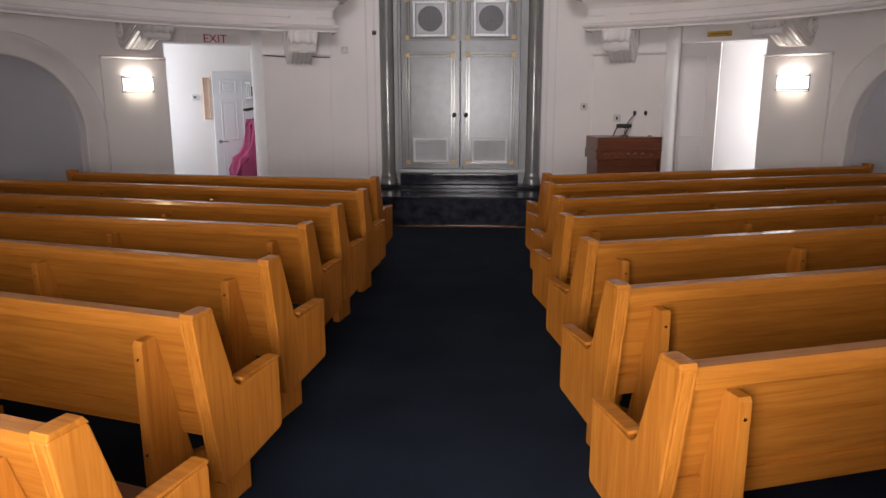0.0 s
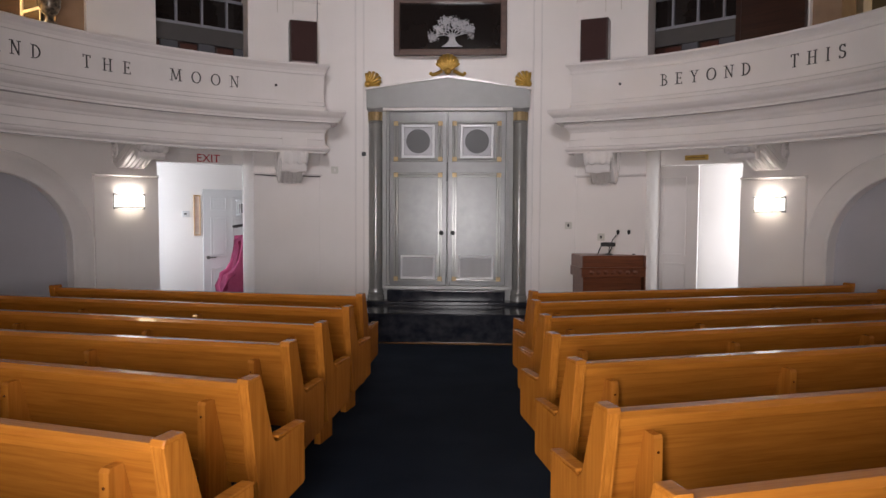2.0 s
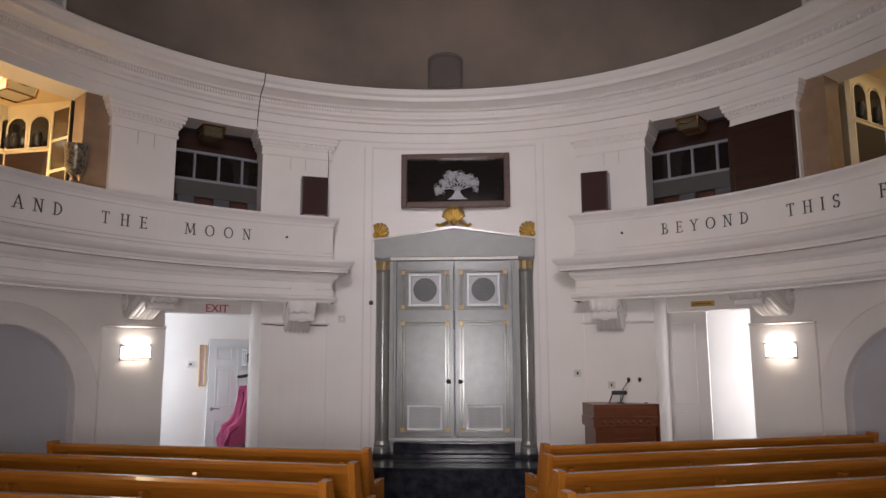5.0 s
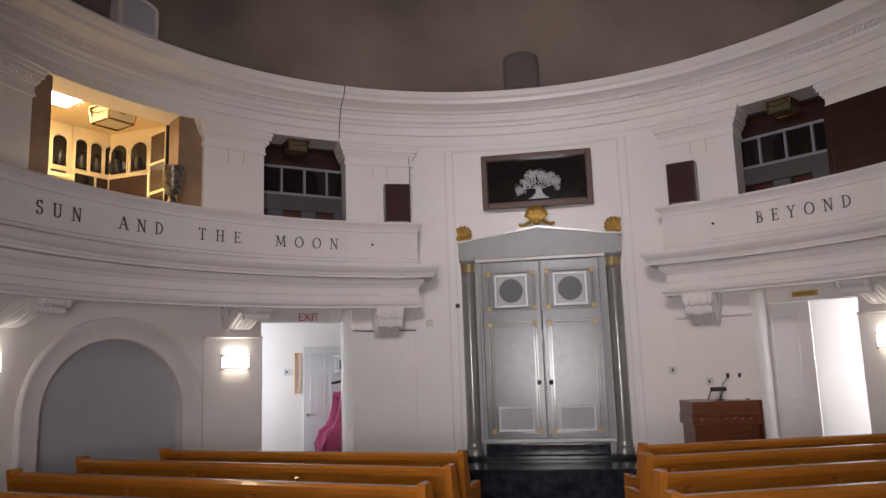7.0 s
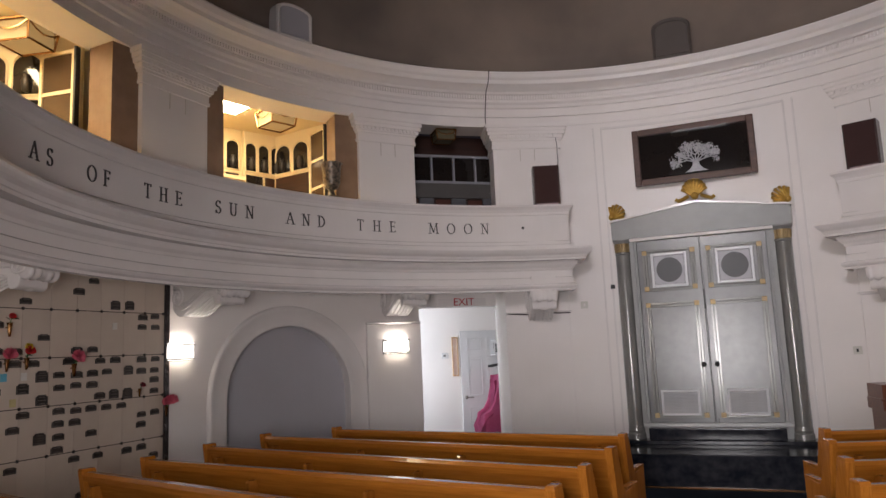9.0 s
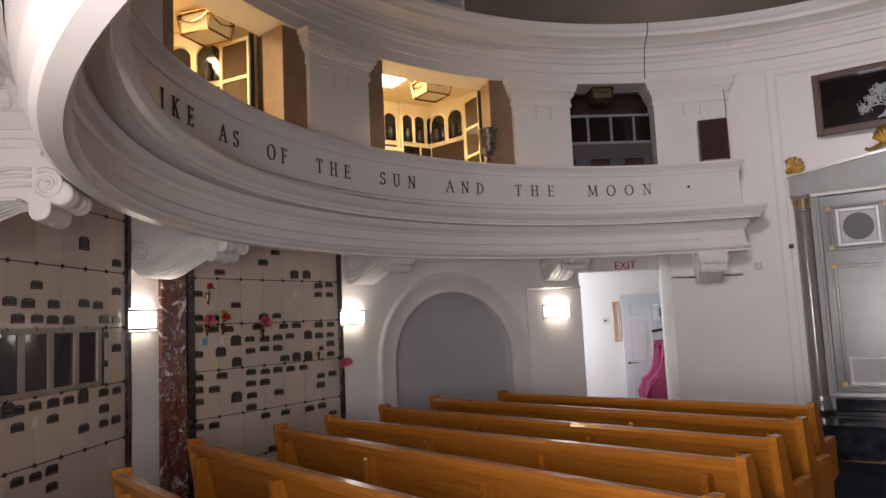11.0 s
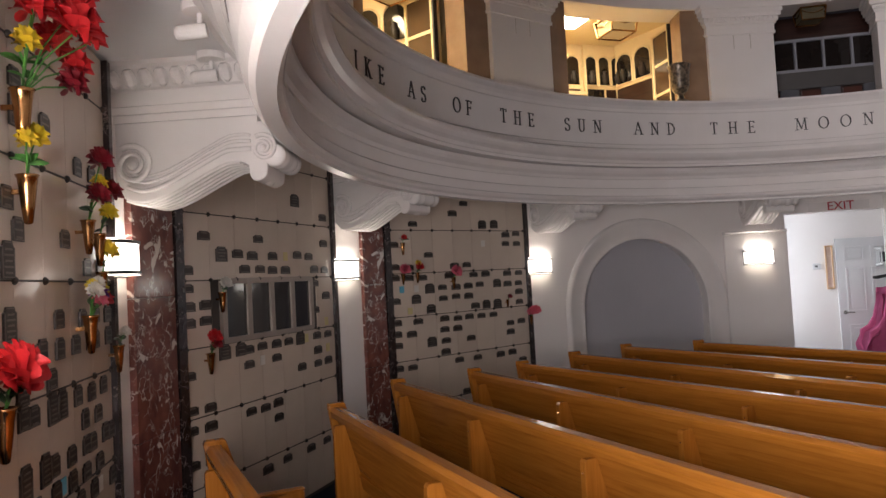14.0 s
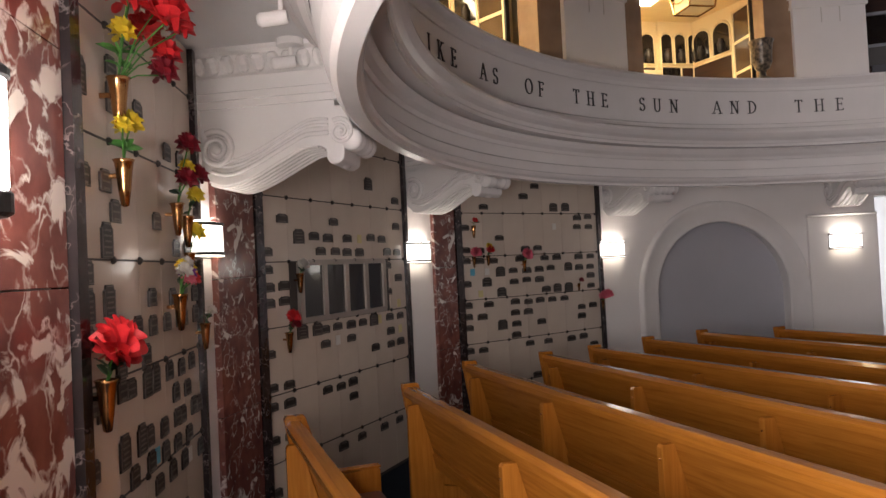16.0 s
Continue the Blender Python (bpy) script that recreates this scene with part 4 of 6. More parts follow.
# ---- wall sconces ----
def sconce(a, r=RW):
    s = thing("wall_sconce", facing(a, r, 0.0), "lit white glass wall sconce with dark metal bands", "wall lamp", "wall sconces")
    w = 0.19
    arc = [(w * math.sin(q), -0.10 * math.cos(q) - 0.01) for q in [math.radians(d) for d in range(-90, 91, 10)]]
    part("glass", prism(bmesh.new(), arc, "z", 1.722, 1.908), LAMP_GLASS, s, "glowing white glass")
    big = [(x * 1.05, y * 1.08 + 0.0) for x, y in arc]
    for z in (1.724, 1.888):
        part("band", prism(bmesh.new(), big, "z", z, z + 0.018), BLACK, s)
    part("bulb", boxed(-w * 0.8, -0.08, 1.909, w * 0.8, -0.03, 1.911), BULB, s, "bright bulb open to the wall above")
    part("bulb", boxed(-w * 0.8, -0.08, 1.719, w * 0.8, -0.03, 1.721), BULB_LOW, s, "bright bulb open to the wall below")
    part("back_plate", boxed(-w - 0.01, -0.012, 1.71, w + 0.01, -0.001, 1.92), BLACK, s)
    return s


s0 = sconce(136.9, RW - 0.056)
copy_thing(s0, facing(43.1, RW - 0.056, 0.0))
for a, up in ((168.3, 0.03), (197.9, 0.07), (228.0, 0.14), (12.0, 0.03)):
    copy_thing(s0, facing(a, RW, up))
for a0, a1 in ((110.3, 121.0), (58.2, 69.4)):
    structure(link("pier_face", ring([(RW + 0.01, 0), (5.1, 0), (5.1, CEIL), (RW + 0.01, CEIL)], a0, a1), PLASTER), "white painted wall pier beside a doorway", "pier")
    structure(link("trim_ledge", ring([(5.102, 2.18), (5.085, 2.19), (5.072, 2.205), (5.072, 2.215), (5.102, 2.22)], a0, a1), GLOSSPAINT), "thin white ledge on a wall pier", "trim")
for a0, a1 in ((133.0, 141.3), (38.7, 47.0)):
    structure(link("pier_face", ring([(RW + 0.01, 0), (RW - 0.055, 0), (RW - 0.055, 2.13), (RW + 0.01, 2.13)], a0 + 0.02, a1 - 0.02), PLASTER), "white painted wall pier beside a doorway", "pier")
    structure(link("trim_ledge", ring([(RW, 2.13), (RW - 0.07, 2.135), (RW - 0.085, 2.15), (RW - 0.085, 2.165), (RW, 2.17)], a0, a1), GLOSSPAINT), "thin white ledge on a wall pier", "trim")


# ---- memorial walls ----
def plane_pose(left, right):
    d = (Vector((*right, 0)) - Vector((*left, 0)))
    return pose(left[0], left[1], 0, 0, 0, math.degrees(math.atan2(d.y, d.x))), d.length


def on_wall(a_left, a_right, r=5.68):
    p, q = cyl(a_left, 0, r), cyl(a_right, 0, r)
    return plane_pose((p.x, p.y), (q.x, q.y))


def plaque_mesh(w, h):
    bm = bmesh.new()
    pts = [(-w / 2, -h / 2), (w / 2, -h / 2), (w / 2, h * 0.32), (w * 0.38, h * 0.36), (w * 0.3, h * 0.5), (-w * 0.3, h * 0.5), (-w * 0.38, h * 0.36), (-w / 2, h * 0.32)]
    prism(bm, pts, "y", -0.008, 0.0)
    me = bpy.data.meshes.new("plaque")
    bmesh.ops.recalc_face_normals(bm, faces=bm.faces)
    n = len(bm.faces)
    rows = max(2, int(h / 0.025))
    for k in range(rows):
        z = h * (0.28 - 0.62 * k / max(1, rows - 1))
        half_w = w * (0.34 if k % 2 else 0.26)
        box(bm, -half_w, -0.0095, z - 0.0035, half_w, -0.007, z + 0.0035)
    e = 0.004
    for x0, x1, z0, z1 in ((-w / 2 + e, -w / 2 + 2 * e, -h / 2 + e, h * 0.3), (w / 2 - 2 * e, w / 2 - e, -h / 2 + e, h * 0.3), (-w / 2 + 2 * e, w / 2 - 2 * e, -h / 2 + e, -h / 2 + 2 * e), (-w * 0.28, w * 0.28, h * 0.5 - 2 * e, h * 0.5 - e)):
        box(bm, x0, -0.0095, z0, x1, -0.007, z1)
    for f in list(bm.faces)[n:]:
        f.material_index = 1
    bm.to_mesh(me)
    bm.free()
    me.materials.append(BRONZE)
    me.materials.append(RELIEF)
    return me


PLAQUES = [plaque_mesh(0.126, 0.062), plaque_mesh(0.12, 0.058), plaque_mesh(0.13, 0.066)]
TALL = [plaque_mesh(0.126, 0.105), plaque_mesh(0.12, 0.095)]
UPRIGHT = [plaque_mesh(0.105, 0.085), plaque_mesh(0.10, 0.09), plaque_mesh(0.108, 0.08)]
UPRIGHT_TALL = [plaque_mesh(0.108, 0.135), plaque_mesh(0.105, 0.125)]
JOINTS = [0.03, 0.48, 0.93, 1.38, 1.825, 2.275, 2.72, 2.995]
TILES = {}


def memorial_wall(m, width, art, label, top=2.985, cols=7, seed=1, window=False):
    rnd = random.Random(seed)
    wall = thing("memorial_wall", m, label, "memorial wall", "memorial walls", "structure")
    part("backing", boxed(-0.0, 0.012, 0.0, width, 0.07, top), JOINT, wall, "dark stone joints")
    step = width / cols
    joints = [z for z in JOINTS if z < top - 0.05] + [top]
    for r, (z0, z1) in enumerate(zip(joints, joints[1:])):
        for c in range(cols):
            if window and abs(z0 - 1.38) < 0.01 and 1 <= c <= 5:
                continue
            key = (round(step, 3), round(z1 - z0, 3))
            if key not in TILES:
                bm = boxed(0.0012, 0.0, 0.002, step - 0.0012, 0.02, z1 - z0 - 0.002)
                me = bpy.data.meshes.new("marble_tile")
                bm.to_mesh(me)
                bm.free()
                me.materials.append(CREAM)
                TILES[key] = me
            t = new("marble_tile", TILES[key])
            t.parent, t.matrix_basis = wall, Matrix.Translation((c * step, 0, z0))
    stud = None
    for z in joints[1:-1]:
        part("joint_line", boxed(0.0, -0.003, z - 0.004, width, 0.0, z + 0.004), JOINT, wall)
        for c in range(cols + 1):
            if stud is None:
                stud = part("bronze_stud", turned([(0.016, 0.0), (0.016, 0.008), (0.008, 0.016), (0.002, 0.018)], 8), BRONZE, wall)
                stud.matrix_basis = Matrix.Translation((c * step, -0.001, z)) @ Matrix.Rotation(radians(90), 4, "X")
            else:
                share("bronze_stud", stud, Matrix.Translation((min(max(c * step, 0.02), width - 0.02), -0.001, z)) @ Matrix.Rotation(radians(90), 4, "X"), wall)
    cw = width / len(art[0])
    for r, line in enumerate(art):
        z = 2.98 - 0.1145 * (r + 0.5)
        for c, ch in enumerate(line):
            if ch == ".":
                continue
            x = (c + 0.5) * cw + rnd.uniform(-0.008, 0.008)
            zz = z + rnd.uniform(-0.008, 0.008)
            if ch in "oT":
                o = new("plaque", rnd.choice((UPRIGHT if ch == "o" else UPRIGHT_TALL) if cols == 5 else (PLAQUES if ch == "o" else TALL)))
                o.parent, o.matrix_basis = wall, Matrix.Translation((x, -0.001, zz))
            else:
                part("paper_note", boxed(-0.03, -0.004, -0.035, 0.03, 0.0, 0.035), {"b": PAPER_BLUE, "y": PAPER_YELLOW, "w": PAPER_WHITE}[ch], wall, {"b": "blue paper note", "y": "yellowed paper note", "w": "white paper note"}[ch]).matrix_basis = Matrix.Translation((x, -0.001, zz))
    for x0, x1 in ((-0.075, 0.0), (width, width + 0.055)):
        part("edge_trim", boxed(x0, -0.03, 0.0, x1, 0.06, top), DARKMARBLE, wall, "dark marble edging")
    if window:
        x0, x1 = 0.42, 1.63
        bm = bmesh.new()
        for k in range(5):
            x = x0 + (x1 - x0) * k / 4
            box(bm, x - 0.026, -0.018, 1.395, x + 0.026, 0.02, 1.82, bevel=0.004)
        for z in (1.40, 1.815):
            box(bm, x0 - 0.02, -0.016, z - 0.02, x1 + 0.02, 0.02, z + 0.02, bevel=0.004)
        win = part("niche_frame", bm, mat("niche_frame_metal", (0.36, 0.31, 0.27), 0.35, 0.4), wall, "pale framed row of four glass-fronted niches")
        for k in range(4):
            xa, xb = x0 + (x1 - x0) * k / 4 + 0.026, x0 + (x1 - x0) * (k + 1) / 4 - 0.026
            part("niche_pane", boxed(xa, 0.0, 1.42, xb, 0.012, 1.795), GLASS_DARK, win, "dark reflecting niche glass")
    return wall


ART_3 = ["." * 22, "." * 22, "." * 22, "...........o..........", ".........o............", "...o..........T.T.....", "..................o.o.", "o.............w...o.o.",
         ".....o................", "o.o......o.o..........", "o.o.o...o...o.o...o.o.", ".b.w.T.o.o.o.o..T.o.o.", "o..T...o.o.o........o.", "..y..T......o.T.T...o.", "o..o...o.o.o.o.o......",
         "o.o....o.o........o.o.", "o....T.o...o......o...", ".......o..............", "o.o......o..o...o.o...", "....................o.", "......................", "..o.......o.....o.....", "......................", "......................"]
m3, w3 = on_wall(191.0, 170.3)
wall3 = memorial_wall(m3, w3, ART_3, "cream marble memorial wall crowded with small bronze plaques", seed=3)
ART_2 = ["." * 22, "." * 22, "." * 22, "." * 22, "...............T......", "....................o.", "......................", "..o......o..........o.", "....T.o.o..o.y.o.o....", "o......o.o.o.o....o.o.",
         "o.................o...", "o.o.................o.", "o.o...............o...", "....................y.", "....T.To.o.o.o.Ty.o.o.", "o......o.w.o......o.y.", "...............o..o.o.", "o.o...................", "o.o....o.o.o..........",
         "...........o..........", "o.o...................", "......................", ".........o..o...o..o..", "o.o..................."]
m2, w2 = on_wall(220.4, 199.8)
wall2 = memorial_wall(m2, w2, ART_2, "cream marble memorial wall with plaques and glass-fronted niches", seed=5, window=True)
ART_1 = ["...............", "...............", "...............", "...o...........", "T..T..o........", "..........o.o..", "...............", "o.o............", "...o....o......", "..T........o.o.", "o..............", "T.T....o..o.o.o", "o.o.oo.o.o.oo.o",
         "...T..o........", "oT.oo.TT.o.o.o.", "..........o.o..", "o..T.To.o.oo.oo", "....o.obo.o.o..", "T.T....o.o.ow.o", "..o.o.T........", "T.T.o.o.o..o...", "....T.T....o...", "T.T...o.oo.....", "....o.....o...."]
m1, w1 = plane_pose((-3.965, 0.06), (-5.19, 0.80))
wall1 = memorial_wall(m1, w1, ART_1, "cream marble memorial wall with plaques and flower vases", seed=7, cols=5)


def marble_pier(m, width, label, depth=0.10, stone=REDMARBLE):
    p = thing("marble_pilaster", m, label, "pilaster", "marble pilasters", "structure")
    z = 0.16
    part("plinth", boxed(-0.012, -0.015, 0.0, width + 0.012, depth, 0.16, bevel=0.006), stone, p)
    for k, h in enumerate((0.77, 0.80, 0.78, 0.78)):
        z1 = min(z + h, 2.985)
        if z1 > z + 0.05:
            part("marble_slab", boxed(0.0, 0.0, z + 0.0015, width, depth, z1 - 0.0015, bevel=0.003), stone, p)
        z = z1
    return p


m, w = on_wall(226.6, 221.6, 5.66)
marble_pier(m, w, "polished red marble pilaster with white veins")
m, w = on_wall(195.3, 192.1, 5.66)
marble_pier(m, w, "polished red marble pilaster with white veins")
m, w = plane_pose((-3.30, -0.326), (-3.895, 0.019))
marble_pier(m, w, "wide polished red marble pilaster with pale patches", 0.07, PALEMARBLE)
lamp = thing("drum_sconce", m @ pose(-0.027, 0, 0.38) @ Matrix.Scale(0.88, 4), "lit cylindrical wall sconce with dark pierced bands", "wall lamp")
part("glass", turned([(0.075, 1.80), (0.08, 1.81), (0.08, 2.09), (0.075, 2.10)], 20, at=(0, -0.11, 0)), DRUM_GLASS, lamp, "glowing white glass")
for z0, z1 in ((1.73, 1.80), (2.09, 2.13)):
    part("band", turned([(0.075, z0), (0.09, z0 + 0.01), (0.09, z1 - 0.01), (0.08, z1)], 20, at=(0, -0.11, 0)), BLACK, lamp, "dark pierced metal band")
part("wall_plate", boxed(-0.05, -0.04, 1.85, 0.05, -0.001, 2.05, bevel=0.005), BLACK, lamp)
for a in (196.0, 226.0):
    structure(link("baseboard", ring([(RW, 0), (RW - 0.02, 0), (RW - 0.02, 0.1), (RW, 0.12)], a - 0.5, a + 3.0), GLOSSPAINT), "white baseboard", "trim")


# ---- flowers in wall vases ----
def bloom(bm, c, r, rnd, n=16, spread=1.0):
    """A loose rose or carnation of curled petals."""
    for k in range(n):
        f = k / n
        az_, el = k * 2.399, 1.35 - 1.5 * f * spread
        d = Vector((math.cos(az_) * math.cos(el), math.sin(az_) * math.cos(el), math.sin(el)))
        u = d.orthogonal().normalized()
        v = d.cross(u)
        size = r * (0.35 + 0.55 * f)
        base = c + d * r * 0.15
        pts = []
        for i in range(5):
            for j in range(4):
                side, q = (i - 2) / 2, j / 3
                wide = size * (0.30 + 0.42 * math.sin(math.pi * min(0.82, 0.2 + 0.62 * q)))
                tip = q - 0.22 * q * side * side
                curl = size * (0.55 * tip * tip - 0.22 * side * side) + size * 0.10 * math.sin(3.0 * side + k) * q
                up = Vector((0, 0, 1)) * r * 0.35 * (1 - f) * q
                jig = Vector((rnd.uniform(-1, 1), rnd.uniform(-1, 1), rnd.uniform(-1, 1))) * r * 0.02
                pts.append(bm.verts.new(base + d * r * 0.85 * tip + u * side * wide + v * curl + up + jig))
        for i in range(4):
            for j in range(3):
                bm.faces.new((pts[i * 4 + j], pts[i * 4 + 4 + j], pts[i * 4 + 5 + j], pts[i * 4 + 1 + j]))


def leaf(bm, c, d, length, w):
    d = Vector(d).normalized()
    u = d.orthogonal().normalized()
    n = d.cross(u)
    row = []
    for k in range(5):
        f = k / 4
        ww = w * math.sin(math.pi * min(0.97, f * 0.9 + 0.08))
        p = c + d * length * f - Vector((0, 0, 1)) * length * 0.35 * f * f
        row.append([bm.verts.new(p - u * ww), bm.verts.new(p + n * ww * 0.3), bm.verts.new(p + u * ww)])
    for a, b in zip(row, row[1:]):
        bm.faces.new((a[0], a[1], b[1], b[0]))
        bm.faces.new((a[1], a[2], b[2], b[1]))


VASE = [(0.006, -0.155), (0.013, -0.15), (0.02, -0.10), (0.026, -0.04), (0.03, -0.01), (0.036, 0.0), (0.03, 0.002), (0.026, -0.01)]
def flower_vase(m, x, z, blooms, label, leaves=6, scale=1.0, stem=0.10, seed=1, leaf_mat=LEAF_DARK):
    """blooms: (material, dx, dz, radius)."""
    rnd = random.Random(seed)
    v = thing("flower_vase", m @ pose(x, -0.055 * scale, z), label, "flower vase", "memorial flowers")
    part("vase", turned([(r * scale, h * scale) for r, h in VASE], 14), BRASS, v, "copper-coloured cone vase", True)
    part("clip", boxed(-0.008, 0.0, -0.06 * scale, 0.008, 0.055 * scale, -0.045 * scale), BRASS, v)
    bms = {}
    stems = bmesh.new()
    for k, (mt, dx, dz, r) in enumerate(blooms):
        c = Vector((dx, rnd.uniform(-0.17 if len(blooms) > 8 else -0.035, 0.0) - r * 0.4, dz))
        b = bms.setdefault(mt.name, (mt, []))
        b[1].append((c, r))
        tube([(0, 0, -0.02), (dx * 0.4, c.y * 0.4, dz * 0.5), c], 0.0035, stems, 5)
    part("stem", stems, LEAF, v)
    for mt, cs in bms.values():
        for c, r in cs:
            bm = bmesh.new()
            bloom(bm, c, r, rnd, 26)
            part("bloom", bm, mt, v, smooth=True)
    for k in range(leaves):
        bm = bmesh.new()
        q = rnd.uniform(math.pi, 2 * math.pi) if k % 3 else rnd.uniform(0, math.pi)
        leaf(bm, Vector((0, -0.01, 0.01 + rnd.uniform(0, 0.5) * stem)), (math.cos(q), 0.6 * math.sin(q), rnd.uniform(0.2, 1.2)), rnd.uniform(0.05, 0.09) * scale, 0.018 * scale)
        part("leaf", bm, leaf_mat, v)
    return v


R, D, Y, K, U, W_ = PETAL_RED, PETAL_DARK, PETAL_YELLOW, PETAL_PINK, PETAL_PURPLE, PETAL_WHITE
flower_vase(m1, 0.23, 2.50, [(R, 0.02, 0.22, 0.09), (R, 0.13, 0.20, 0.075), (R, -0.08, 0.26, 0.08), (R, 0.05, 0.31, 0.09), (R, 0.22, 0.14, 0.065), (D, 0.16, 0.05, 0.06), (R, -0.05, 0.36, 0.08), (Y, -0.10, 0.13, 0.05), (R, 0.20, 0.24, 0.06)], "copper wall vase with a large bunch of red silk flowers", 10, 1.25, 0.2, 1, LEAF)
flower_vase(m1, 0.27, 2.20, [(Y, 0.02, 0.13, 0.05), (Y, -0.05, 0.11, 0.04)], "copper wall vase with yellow silk roses and bright leaves", 7, 1.15, 0.1, 2, LEAF)
flower_vase(m1, 0.96, 2.10, [(D, 0.0, 0.10, 0.055), (Y, 0.07, 0.17, 0.04), (D, 0.05, 0.27, 0.06)], "copper wall vase with dark red and yellow flowers", 4, 1.0, 0.1, 3)
flower_vase(m1, 1.12, 2.05, [(Y, 0.0, 0.09, 0.045), (D, 0.03, 0.19, 0.055)], "copper wall vase with yellow and dark red flowers", 3, 1.0, 0.1, 4)
flower_vase(m1, 1.16, 1.87, [(Y, 0.0, 0.09, 0.05)], "small copper wall vase with a yellow flower", 3, 0.9, 0.08, 5)
flower_vase(m1, 0.93, 1.67, [(U, 0.04, 0.09, 0.045), (Y, -0.02, 0.12, 0.035), (R, 0.10, 0.06, 0.04), (W_, -0.06, 0.10, 0.04), (K, -0.02, 0.06, 0.035), (Y, 0.11, 0.11, 0.03), (W_, 0.03, 0.14, 0.03)], "copper wall vase with mixed purple, yellow and red flowers", 5, 1.1, 0.1, 6)
flower_vase(m1, 1.40, 1.50, [(W_, 0.0, 0.06, 0.03)], "small dark wall vase with a faded flower", 4, 0.9, 0.06, 7)
flower_vase(m1, 0.03, 1.41, [(R, -0.05, 0.11, 0.085), (R, 0.07, 0.10, 0.08), (R, 0.01, 0.07, 0.06)], "copper wall vase with large red silk roses", 6, 1.15, 0.08, 8)
flower_vase(m2, 0.20, 1.34, [(R, 0.0, 0.10, 0.05), (D, 0.02, 0.05, 0.04)], "copper wall vase with one red rose", 4, 0.9, 0.08, 9)
flower_vase(m2, 0.35, 1.74, [(W_, 0.0, 0.05, 0.045)], "dark wall vase with white flowers", 4, 0.9, 0.05, 10)
flower_vase(m3, 0.14, 2.14, [(R, 0.0, 0.05, 0.03)], "small wall vase with a red bud", 2, 0.8, 0.05, 11)
flower_vase(m3, 0.13, 1.82, [(K, 0.0, 0.03, 0.06)], "small wall vase with a pink flower", 2, 0.7, 0.05, 12)
flower_vase(m3, 0.32, 1.83, [(R, 0.0, 0.05, 0.045), (Y, 0.0, 0.09, 0.035)], "small wall vase with red and yellow flowers", 2, 0.7, 0.05, 13)
flower_vase(m3, 0.82, 1.76, [(K, 0.0, 0.06, 0.06), (K, 0.05, 0.03, 0.04)], "small wall vase with pink flowers", 3, 0.8, 0.05, 14)
flower_vase(m3, 1.66, 1.47, [(D, 0.03, 0.03, 0.03)], "small wall vase with a dark red flower", 2, 0.6, 0.05, 15)
flower_vase(m3, 2.05, 1.25, [(K, 0.0, 0.05, 0.06), (K, 0.06, 0.06, 0.055), (K, -0.05, 0.04, 0.05)], "small wall vase with pink flowers", 2, 0.7, 0.05, 16)


# ---- spotlights under the balcony ----
def ceiling_spot(a, r, turn):
    s = thing("ceiling_spotlight", Matrix.Translation(cyl(a, CEIL, r)) @ Matrix.Rotation(radians(turn), 4, "Z"), "white ceiling spotlight under the balcony", "spotlight", "ceiling spotlights")
    part("canopy", turned([(0.07, -0.035), (0.075, -0.03), (0.075, -0.0)], 20), GLOSSPAINT, s)
    part("stem", turned([(0.012, -0.10), (0.012, -0.04)], 10), GLOSSPAINT, s)
    part("head", turned([(0.03, 0.0), (0.034, 0.02), (0.034, 0.12), (0.024, 0.135)], 16), GLOSSPAINT, s, smooth=False).matrix_basis = Matrix.Translation((0.03, 0, -0.115)) @ Matrix.Rotation(radians(-95), 4, "Y")
ceiling_spot(236.5, 4.98, 55)
ceiling_spot(229.0, 5.10, 55)


